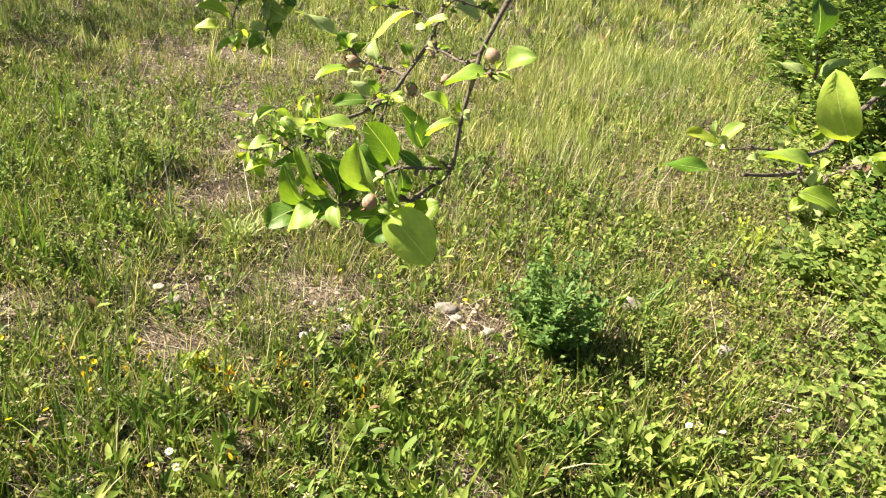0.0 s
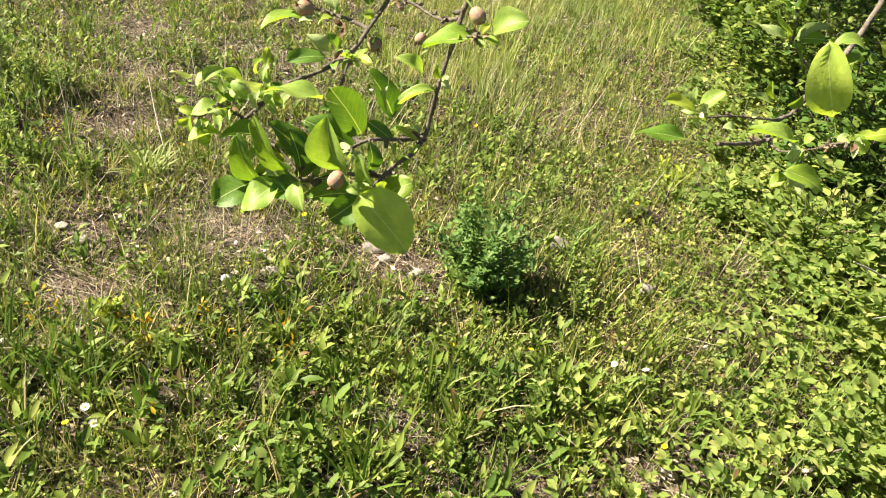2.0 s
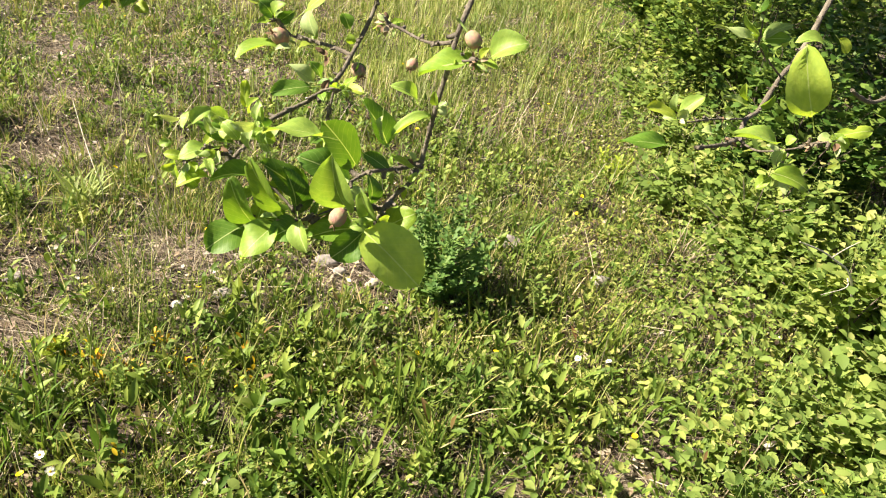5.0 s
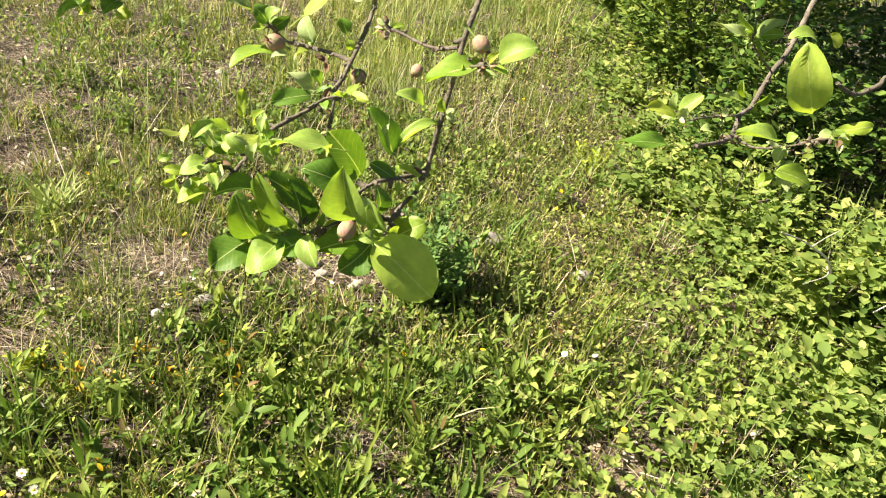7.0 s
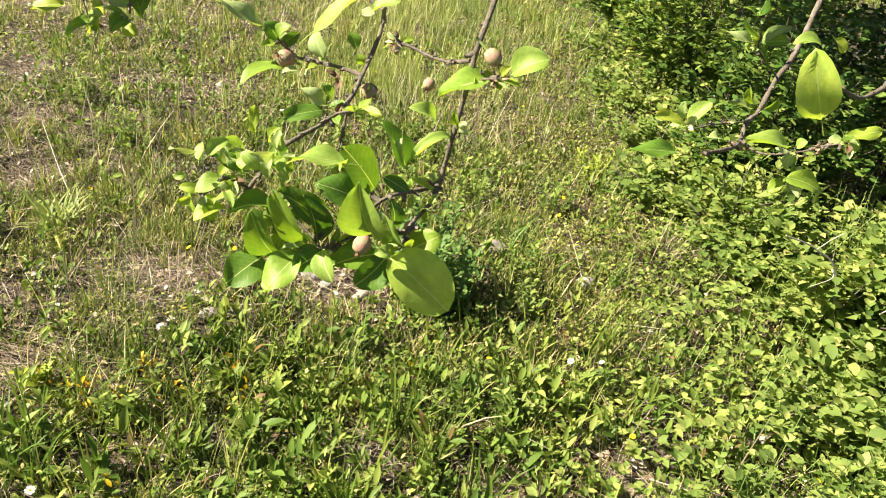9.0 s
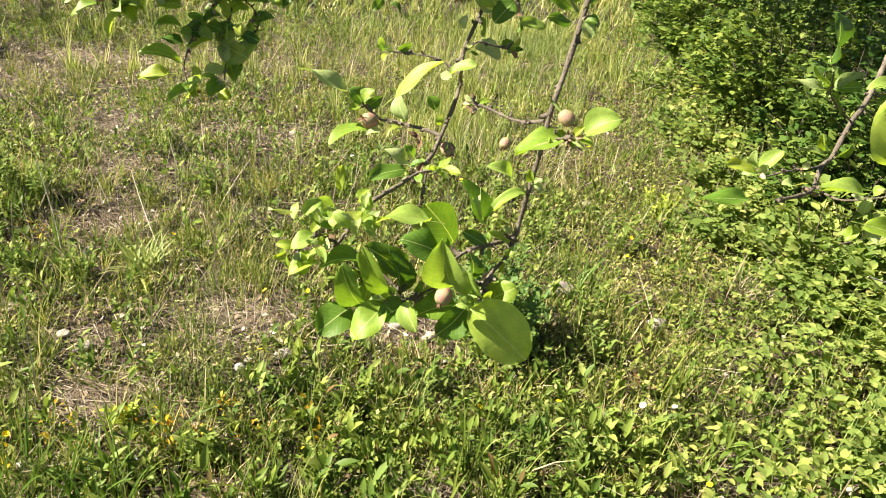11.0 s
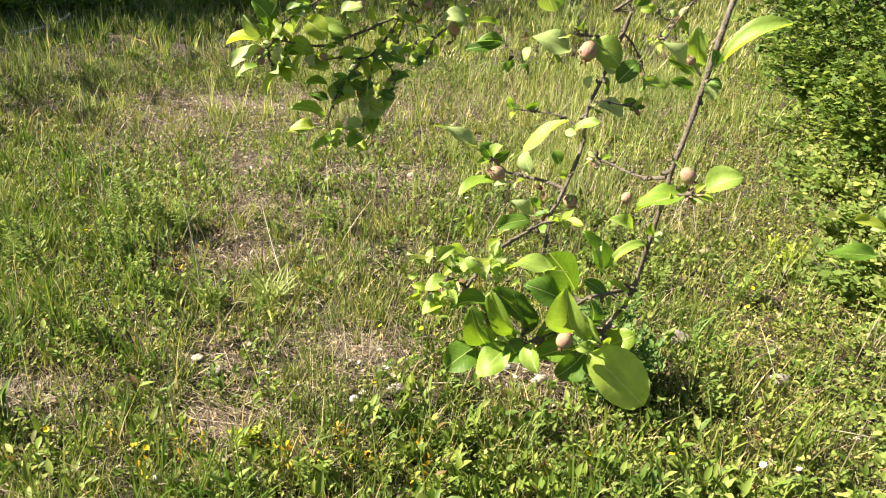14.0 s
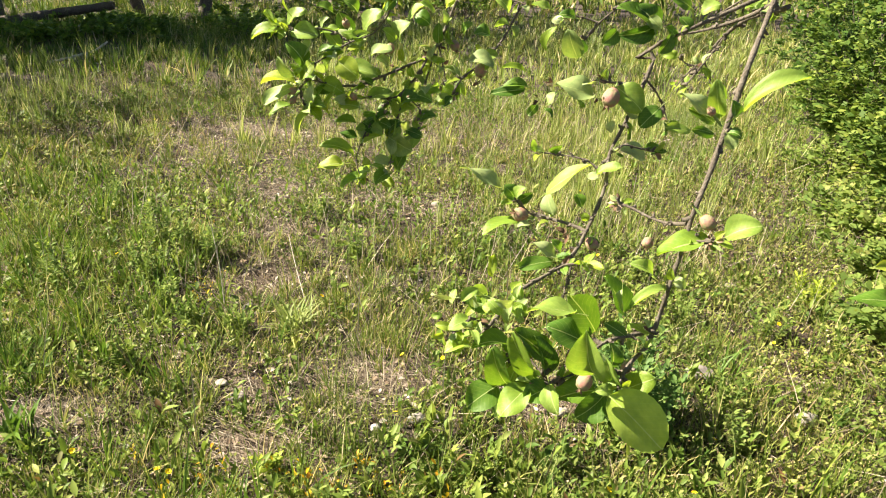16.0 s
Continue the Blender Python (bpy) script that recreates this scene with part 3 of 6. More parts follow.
    # creepers and saplings climbing to the bushes
    x, y = scatter(0.3, 4.6, 0.8, 7.0, 1150, lambda x, y: np.clip(0.50 + 1.0 * creep(x, y), 0, 1) * np.clip(1.4 - 0.35 * creep(x, y), 0.2, 1) * (0.15 + 0.85 * field(x, y, 7.0, 81)))
    n = len(x)
    rise = np.clip(creep(x, y), 0, 0.6)
    top = 0.06 + np.where(y < 2.0, 0.75, 0.62) * rise * (0.5 + 0.7 * field(x, y, 4.0, 83))
    k = 6
    lift = np.repeat(np.repeat(top, 2) * rng.uniform(0.35, 1.0, 2 * n), 3)
    gx, gy = np.repeat(x, 2) + rng.normal(0, 0.03, 2 * n), np.repeat(y, 2) + rng.normal(0, 0.03, 2 * n)
    base = on_ground(np.repeat(gx, 3), np.repeat(gy, 3), lift)
    s = np.repeat(rng.uniform(0.35, 1.0, 2 * n) ** 1.3 * 1.55, 3) * rng.uniform(0.85, 1.1, n * k) * np.repeat(np.where(y < 2.2, 1.25, 1.0), k)
    az = np.repeat(rng.normal(3.3, 1.3, 2 * n), 3) + np.tile([-1.1, 0.0, 1.1], 2 * n)
    tilt, bend, twist = np.repeat(rng.uniform(0.5, 1.5, 2 * n), 3), rng.uniform(0, 0.8, n * k), rng.uniform(-0.35, 0.35, n * k)
    near = base[:, 1] < 2.3
    vine = [ribbons(base[m], az[m], tilt[m], bend[m], 0.021 * s[m], 0.0118 * s[m], shape, fold, twist[m]) for m, shape, fold in ((near, [0.15, 1, 0.85, 0.08], 0.35), (~near, [0.3, 1, 0.12], 0.0))]
    stuff("creepers", vine, VINE_LEAF, "yellow-green leafy creepers covering the ground by the bushes", "creeper")
    m = rng.permutation(n)[:2600]
    stem = ribbons(on_ground(x[m], y[m], -0.01), rng.uniform(0, 6.283, len(m)), rng.uniform(0, 0.4, len(m)), rng.uniform(0, 0.5, len(m)), top[m] * 1.05 + 0.02, 0.002, [1, 1, 0.8, 0.6], 0.0, 0.0)
    stuff("creeper_stems", stem, STEM_GREEN, "thin green stems of the creepers", "creeper")
    # small orange-yellow weeds
    x, y = scatter(-1.5, 0.1, 1.25, 3.2, 260, lambda x, y: np.exp(-(((x + 0.62) / 0.30) ** 2 + ((y - 1.62) / 0.16) ** 2)) * field(x, y, 9.0, 79) * 0.8 + np.exp(-(((x + 1.45) / 0.12) ** 2 + ((y - 2.72) / 0.10) ** 2)))
    stuff("orange_weed", rosettes(x, y, 7, 0.018, 0.008, (0.0, 1.2), OVAL, 0.10), ORANGE, "small weeds turned orange and yellow in the grass", "weeds")


build_weeds()


# ---- bushes ----
def build_bush(name, x, y, rx, ry, h, leaves, size, mat, stems, label, low=0.05, category="bush", group=""):
    """Stems fanning up from one foot, and leaves along the outer parts of them, with hollows between."""
    z0 = float(ground_z(np.array([x]), np.array([y]))[0])
    root = tagged(new(name), label, category, group)
    root.location = (x, y, z0)
    g = np.random.default_rng(int(abs(x * 1000) + abs(y * 77)))
    tips, per = [], max(1, leaves // (stems * 6))
    cloud = []
    for k in range(stems):
        a, r = g.uniform(0, 6.283), math.sqrt(g.uniform(0.02, 1))
        top = Vector((rx * r * math.cos(a), ry * r * math.sin(a), max(low + 0.1, h * (1 - 0.55 * r * r) * g.uniform(0.7, 1.1))))
        mid = Vector((top.x * 0.4 + g.normal(0, 0.04), top.y * 0.4 + g.normal(0, 0.04), top.z * 0.55))
        foot = Vector((top.x * 0.12, top.y * 0.12, -0.02))
        tips.append((foot, mid, top))
        F, M, T = (np.array(v) for v in (foot, mid, top))
        # side shoots, each with its own spray of leaves
        for u in g.uniform(0.35, 1.05, 6):
            p = (1 - u) ** 2 * F + 2 * u * (1 - u) * M + u**2 * T
            way = g.normal(0, 1, 3) * (1, 1, 0.5) + (0, 0, 0.25)
            way *= (0.07 + 0.09 * h) * g.uniform(0.5, 1.2) / np.linalg.norm(way)
            along = g.uniform(0.1, 1.0, per)[:, None]
            cloud.append(p + way * along + g.normal(0, 0.013 + 0.006 * h, (per, 3)))
    P = np.concatenate(cloud)
    P = P[P[:, 2] > low]
    n = len(P)
    s = g.uniform(0.45, 1.45, n)
    out = np.arctan2(P[:, 1], P[:, 0])
    v, q = ribbons(P, out + g.normal(0, 1.1, n), g.uniform(0.6, 1.9, n), g.uniform(0, 0.8, n), size * s, size * 0.72 * s, OVAL if y < 1.9 else [0.3, 1.0, 0.12], 0.3 if y < 2.6 else 0.0, g.uniform(-0.6, 0.6, n))
    foliage_ob = sheet("foliage", v, q, mat, root)
    tagged(foliage_ob, kind="stuff")
    shown = tips[: min(len(tips), 40)]
    for foot, mid, top in shown:
        bm = bmesh.new()
        tube(bm, [foot, mid, top], 0.0035 + 0.003 * h, 0.0012, 5)
        part("stem", bm, TRUNK_BARK, root)
    return root


def build_bushes():
    dark, light = "dense dark green leafy bush at the meadow's edge", "leafy bush with sun-brightened green rising out of the creepers"
    for x, y, rx, ry, h, n, size in ((2.35, 4.1, 0.65, 0.8, 1.2, 7000, 0.046), (1.95, 2.75, 0.50, 0.55, 0.95, 5500, 0.042), (2.55, 5.5, 0.65, 0.8, 1.15, 6500, 0.048), (3.5, 5.6, 1.0, 1.0, 1.6, 8000, 0.050), (3.2, 7.3, 0.9, 1.0, 1.3, 7000, 0.055), (4.3, 10.0, 1.3, 1.5, 1.6, 6000, 0.075), (2.75, 2.9, 0.7, 0.8, 1.5, 7000, 0.046), (4.9, 7.8, 1.3, 1.3, 2.0, 8000, 0.060), (4.2, 4.0, 1.0, 1.1, 1.9, 6000, 0.055)):
        build_bush("bush", x, y, rx, ry, h, int(n * 1.25), size * 0.84, SHRUB_LEAF if y < 3.5 or x > 3.0 else SUNLIT_SHRUB, 52, dark if y < 3.5 or x > 3.0 else light, group="bushes along the meadow")
    for x, y, rx, ry, h, n in ((1.62, 1.72, 0.32, 0.34, 0.62, 2600), (1.75, 1.25, 0.30, 0.28, 0.42, 1500), (1.55, 2.25, 0.28, 0.30, 0.50, 2000), (1.50, 2.75, 0.26, 0.30, 0.22, 1000), (1.76, 3.4, 0.30, 0.36, 0.26, 1200), (1.92, 4.2, 0.32, 0.40, 0.26, 1200), (2.15, 5.1, 0.36, 0.45, 0.28, 1200), (1.30, 1.38, 0.22, 0.22, 0.26, 900)):
        build_bush("sapling_clump", x, y, rx, ry, h, int(n * 1.3), 0.036, VINE_LEAF, 36, "clump of leafy yellow-green saplings before the bushes", group="sapling clumps")


build_bushes()


def build_alfalfa():
    x, y = 0.27, 2.02
    root = tagged(new("alfalfa_plant"), "bushy blue-green alfalfa plant standing in the grass", "plant")
    root.location = (x, y, float(ground_z(np.array([x]), np.array([y]))[0]))
    g = np.random.default_rng(12)
    leaves = []
    for k in range(46):
        a, r = g.uniform(0, 6.283), math.sqrt(g.uniform(0.0, 1))
        top = Vector((0.20 * r * math.cos(a), 0.18 * r * math.sin(a), 0.40 * (1 - 0.5 * r * r) * g.uniform(0.75, 1.1)))
        mid = Vector((top.x * 0.35, top.y * 0.35, top.z * 0.55))
        bm = bmesh.new()
        tube(bm, [(top.x * 0.1, top.y * 0.1, -0.02), mid, top], 0.0016, 0.0008, 5)
        part("stem", bm, STEM_GREEN, root)
        for u in np.linspace(0.28, 1.0, 15):
            p = (1 - u) ** 2 * np.array((top.x * 0.1, top.y * 0.1, -0.02)) + 2 * u * (1 - u) * np.array(mid) + u * u * np.array(top)
            b = g.uniform(0, 6.283)
            for c in (-0.7, 0, 0.7):
                leaves.append((*(p + g.normal(0, 0.006, 3)), b + c + g.normal(0, 0.15)))
    leaves = np.array(leaves)
    n = len(leaves)
    v, q = ribbons(leaves[:, :3], leaves[:, 3], g.uniform(0.5, 1.4, n), g.uniform(0, 0.6, n), g.uniform(0.018, 0.030, n), g.uniform(0.010, 0.016, n), [0.2, 0.7, 1.0, 0.6], 0.3, g.uniform(-0.3, 0.3, n))
    tagged(sheet("foliage", v, q, ALFALFA_LEAF, root), kind="stuff")


build_alfalfa()


def build_sapling_shoots():
    """Young shoots with broad rounded leaves in whorls up a thin stem, each leaf a piece of its own."""
    shapes = []
    for k in range(6):
        v, q = ribbons(np.zeros((1, 3)), 0.0, 1.0 + 0.08 * k, 0.25 + 0.10 * k, 1.0, 0.62 + 0.03 * k, [0.10, 0.72, 1.0, 0.95, 0.66, 0.10], 0.22 + 0.04 * (k % 3), 0.0)
        ob = sheet("leaf", v, q, SHOOT_LEAF)
        shapes.append(ob.data)
        bpy.data.objects.remove(ob)
    g = random.Random(57)
    firsts = []
    for kind in range(4):
        root = tagged(new("sapling_shoot"), "young shoot with rounded bright green leaves among the creepers", "shoot", "young leafy shoots")
        h = (0.09, 0.13, 0.17, 0.21)[kind]
        lean = Vector((g.uniform(-0.05, 0.02), g.uniform(-0.04, 0.04), 0))
        bm = bmesh.new()
        tube(bm, [(0, 0, -0.02), lean * 0.4 + Vector((0, 0, h * 0.5)), lean + Vector((0, 0, h))], 0.0017, 0.0009, 5)
        part("stem", bm, STEM_GREEN, root)
        turn = g.uniform(0, 360)
        for level in range(3 + kind):
            u = 0.35 + 0.65 * level / (2 + kind)
            for side in range(3):
                turn += 120 + g.uniform(-25, 25)
                s = g.uniform(0.026, 0.042) * (1.1 - 0.35 * u)
                ob = new("leaf", g.choice(shapes))
                ob.parent = root
                ob.matrix_basis = pose(lean.x * u * u, lean.y * u * u, h * u, g.uniform(-15, 15), g.uniform(-18, 8), turn) @ Matrix.Diagonal((s, s, s, 1))
        firsts.append(root)
    made, count = [False] * 4, 0
    while count < 64:
        x, y = g.uniform(0.55, 1.9), g.uniform(1.02, 2.5)
        inside = float(creep(np.array([x]), np.array([y]))[0])
        if inside < -0.1 or g.random() > 0.45 + inside:
            continue
        k = min(3, int(g.random() * (2.0 + 3.0 * max(0.0, inside))))
        s = g.uniform(0.8, 1.25)
        m = pose(x, y, float(ground_z(np.array([x]), np.array([y]))[0]) + 0.35 * max(0.0, min(inside, 0.5)) * g.random(), g.uniform(-10, 10), g.uniform(-14, 4), g.uniform(0, 360))
        if made[k]:
            copy_thing(firsts[k], m).scale = [s] * 3
        else:
            firsts[k].matrix_basis = m
        made[k], count = True, count + 1


build_sapling_shoots()


def build_leafy_weed(x, y, h, spread, stems, mat, label):
    root = tagged(new("leafy_weed"), label, "weed", "leafy weeds in the meadow")
    root.location = (x, y, float(ground_z(np.array([x]), np.array([y]))[0]))
    g = np.random.default_rng(int(abs(x) * 999 + y * 10))
    rows = []
    for k in range(stems):
        a, r = g.uniform(0, 6.283), g.uniform(0, spread)
        top = Vector((r * math.cos(a), r * math.sin(a), h * g.uniform(0.6, 1.1)))
        foot = Vector((top.x * 0.5, top.y * 0.5, -0.02))
        bm = bmesh.new()
        tube(bm, [foot, foot.lerp(top, 0.5) + Vector((0, 0, 0.02)), top], 0.0022, 0.001, 5)
        part("stem", bm, STEM_GREEN, root)
        for u in np.linspace(0.2, 1.0, 13):
            rows.append((*foot.lerp(top, u), g.uniform(0, 6.283)))
            rows.append((*foot.lerp(top, u), rows[-1][3] + 3.14))
    rows = np.array(rows)
    n = len(rows)
    v, q = ribbons(rows[:, :3], rows[:, 3], g.uniform(0.5, 1.2, n), g.uniform(0.1, 0.9, n), g.uniform(0.018, 0.040, n), g.uniform(0.007, 0.014, n), OVAL, 0.3, g.uniform(-0.3, 0.3, n))
    tagged(sheet("foliage", v, q, mat, root), kind="stuff")


def build_broadleaf():
    """Low plants of pointed leaves, each leaf a piece of its own."""
    shapes = []
    for k in range(5):
        v, q = ribbons(np.zeros((1, 3)), 0.0, 0.35 + 0.2 * k, 0.5 + 0.12 * k, 1.0, 0.30 + 0.03 * k, [0.12, 0.6, 1.0, 0.9, 0.55, 0.03], 0.35, 0.0)
        ob = sheet("leaf", v, q, WEED_PLANT)
        shapes.append(ob.data)
        bpy.data.objects.remove(ob)
    first = tagged(new("broadleaf_weed"), "low weed with a fan of pointed green leaves on the ground", "weed", "broad-leaved weeds")
    g = random.Random(31)
    for k in range(9):
        ob = new("leaf", shapes[k % 5])
        ob.parent = first
        s = g.uniform(0.040, 0.075)
        ob.matrix_basis = pose(g.uniform(-0.006, 0.006), g.uniform(-0.006, 0.006), -0.004, 0, 0, 40 * k + g.uniform(-15, 15)) @ Matrix.Diagonal((s, s, s, 1))
    made, count = False, 0
    while count < 84:
        x, y = (g.gauss(0.10, 0.32), g.gauss(1.58, 0.18)) if count % 2 else (g.gauss(0.15, 0.6), g.gauss(1.5, 0.28))
        if not (1.05 < y < 2.3 and -1.3 < x < 1.25) or g.random() < float(bare(np.array([x]), np.array([y]))[0]):
            continue
        m = pose(x, y, float(ground_z(np.array([x]), np.array([y]))[0]), g.uniform(-8, 8), g.uniform(-8, 8), g.uniform(0, 360))
        if made:
            copy = copy_thing(first, m)
            copy.scale = [g.uniform(0.75, 1.25)] * 3
        else:
            first.matrix_basis = m
        made, count = True, count + 1


build_broadleaf()
for x, y, h, r, k in ((-1.85, 3.15, 0.26, 0.16, 14), (-1.55, 3.05, 0.20, 0.10, 8), (-2.1, 2.75, 0.2, 0.14, 9), (-1.55, 2.62, 0.14, 0.1, 7), (0.62, 1.95, 0.12, 0.06, 5), (0.62, 2.12, 0.16, 0.06, 5), (-1.18, 2.45, 0.13, 0.08, 6), (-0.85, 3.2, 0.16, 0.1, 7), (-0.35, 2.85, 0.12, 0.08, 6), (0.12, 2.7, 0.13, 0.09, 6), (0.62, 2.75, 0.14, 0.1, 7), (-0.15, 3.4, 0.15, 0.1, 6), (-2.35, 3.7, 0.18, 0.12, 8), (-1.15, 3.7, 0.14, 0.1, 6), (0.95, 2.7, 0.15, 0.1, 7), (0.5, 3.2, 0.14, 0.1, 6), (-1.72, 2.80, 0.17, 0.13, 10), (-1.64, 3.08, 0.20, 0.15, 12), (-1.40, 2.45, 0.13, 0.10, 7), (-0.6, 1.55, 0.10, 0.06, 5), (0.45, 1.5, 0.10, 0.07, 6), (-1.5, 2.15, 0.12, 0.08, 6)):
    build_leafy_weed(x, y, h, r, k, VINE_LEAF, "tall green weed with paired leaves in the grass")
build_leafy_weed(1.27, 3.06, 0.14, 0.10, 8, CHARTREUSE, "bright yellow-green weed standing at the creepers' edge")
build_leafy_weed(-0.80, 1.70, 0.07, 0.05, 5, CHARTREUSE, "low bright yellow-green weed beside the bare soil")


def build_tuft(x, y, n, h, w, mat, label):
    root = tagged(new("grass_tuft"), label, "grass tuft", "grass tufts")
    root.location = (x, y, float(ground_z(np.array([x]), np.array([y]))[0]))
    g = np.random.default_rng(int(abs(x) * 777 + y * 31))
    for k in range(n):
        v, q = ribbons(np.array([[g.normal(0, 0.03), g.normal(0, 0.03), -0.005]]), g.uniform(0, 6.283), g.uniform(0.1, 0.9), g.uniform(0.3, 1.2), h * g.uniform(0.6, 1.2), w * g.uniform(0.7, 1.3), SPEAR, 0.3, g.uniform(-0.4, 0.4))
        sheet("blade", v, q, mat, root)


build_tuft(-0.97, 2.49, 70, 0.17, 0.009, TALL_GRASS, "spreading tuft of broad pale green grass blades")
build_tuft(-1.62, 1.72, 30, 0.17, 0.014, FRESH_GRASS, "tuft of broad dark green grass blades")
build_tuft(0.66, 2.28, 40, 0.20, 0.006, FRESH_GRASS, "upright tuft of green grass beside a stone")
build_tuft(1.27, 2.30, 46, 0.24, 0.004, STRAW, "tussock of dry straw-coloured grass among the creepers")
build_tuft(-0.80, 1.42, 26, 0.15, 0.007, FRESH_GRASS, "tuft of bright green grass blades")
build_tuft(1.18, 1.05, 24, 0.22, 0.010, FRESH_GRASS, "tuft of broad grass blades among the creepers")


# ---- flowers ----
def petals(bm, r, n, w, cup):
    for k in range(n):
        a = 2 * math.pi * k / n
        d, s = Vector((math.cos(a), math.sin(a), 0)), Vector((-math.sin(a), math.cos(a), 0))
        rows = []
        for u, f in ((0.12, 0.3), (0.5, 0.9), (0.85, 1.0), (1.0, 0.55)):
            c = d * r * u + Vector((0, 0, cup * r * u * u))
            rows.append([bm.verts.new(c - s * w * f), bm.verts.new(c + Vector((0, 0, -0.06 * r))), bm.verts.new(c + s * w * f)])
        for A, B in zip(rows, rows[1:]):
            bm.faces.new((A[0], A[1], B[1], B[0]))
            bm.faces.new((A[1], A[2], B[2], B[1]))


def dome(bm, r, h, z):
    rings = [[bm.verts.new((r * math.cos(k) * c, r * math.sin(k) * c, z + h * s)) for k in [2 * math.pi * j / 8 for j in range(8)]] for c, s in ((1, 0), (0.8, 0.6), (0.35, 0.95))]
    for A, B in zip(rings, rings[1:]):
        for k in range(8):
            bm.faces.new((A[k], A[(k + 1) % 8], B[(k + 1) % 8], B[k]))
    bm.faces.new(rings[-1])


def build_flower(name, h, r, n, w, cup, mat, middle, label, group):
    root = tagged(new(name), label, "flower", group)
    bm = bmesh.new()
    tube(bm, [(0.006, 0, -0.02), (0.0, 0.004, h * 0.5), (0, 0, h)], 0.0012, 0.0009, 5)
    part("stem", bm, STEM_GREEN, root)
    for k in range(n):
        bm = bmesh.new()
        petals(bm, r, 1, w, cup)
        p = part("petal", bm, mat, root)
        p.matrix_basis = pose(0, 0, h, 0, 0, 360 * k / n)
    bm = bmesh.new()
    dome(bm, r * 0.28, r * 0.2, h)
    part("flower_centre", bm, middle, root)
    return root


def place_flower(first, made, x, y):
    m = pose(x, y, float(ground_z(np.array([x]), np.array([y]))[0]), random.uniform(-12, 12), random.uniform(10, 35), random.uniform(0, 360))
    if made:
        copy_thing(first, m)
    else:
        first.matrix_basis = m


buttercup = build_flower("yellow_flower", 0.085, 0.0085, 5, 0.0050, 0.35, YELLOW, ORANGE, "small bright yellow flower on a thin stem in the grass", "yellow flowers")
spots = [(-1.10, 1.26), (-1.03, 1.33), (-0.70, 1.21), (-0.45, 2.27), (-0.32, 2.30), (-0.96, 2.72), (-0.46, 1.87), (1.02, 2.74), (0.0, 2.14), (0.14, 1.67), (1.09, 1.47), (1.18, 1.19), (1.15, 1.16), (1.13, 3.80), (0.42, 1.64), (0.77, 1.34), (-1.41, 1.67), (-1.09, 1.56), (0.51, 1.90), (0.97, 2.57), (-1.1, 1.60), (-1.9, 2.9), (0.35, 3.3), (-2.2, 3.9), (-1.3, 4.6), (-0.6, 5.0), (0.3, 4.4), (-3.0, 5.5)]
for i, (x, y) in enumerate(spots):
    place_flower(buttercup, i > 0, x, y)
daisy = build_flower("white_flower", 0.075, 0.011, 9, 0.0028, 0.15, WHITE, YELLOW, "small white flower on a thin stem in the grass", "white flowers")
for i, (x, y) in enumerate([(-0.71, 1.31), (0.72, 1.675), (0.80, 1.63), (-0.77, 1.53), (-1.31, 2.45), (-0.69, 1.27), (-0.28, 1.76), (-1.8, 3.5), (0.6, 3.0), (-0.2, 3.6)]):
    place_flower(daisy, i > 0, x, y)


# ---- stones and wood ----
def build_stone(x, y, sx, sy, sz, mat, turn, label, flat=0.5):
    bm = bmesh.new()
    bmesh.ops.create_icosphere(bm, subdivisions=3, radius=1.0)
    for v in bm.verts:
        p = v.co.copy()
        v.co *= 1 + 0.28 * noise.noise(p * 1.4 + Vector((x * 9, y * 7, 0))) + 0.12 * noise.noise(p * 4 + Vector((y, x, 3)))
        v.co.z = max(v.co.z, -flat)
        v.co = Vector((v.co.x * sx, v.co.y * sy, v.co.z * sz))
    me = bpy.data.meshes.new("stone")
    bm.to_mesh(me)
    bm.free()
    for p in me.polygons:
        p.use_smooth = True
    me.materials.append(mat)
    ob = tagged(new("stone", me), label, "stone", "stones in the meadow")
    ob.matrix_basis = pose(x, y, float(ground_z(np.array([x]), np.array([y]))[0]) + sz * flat * 0.6 + 0.012, 0, 0, turn)


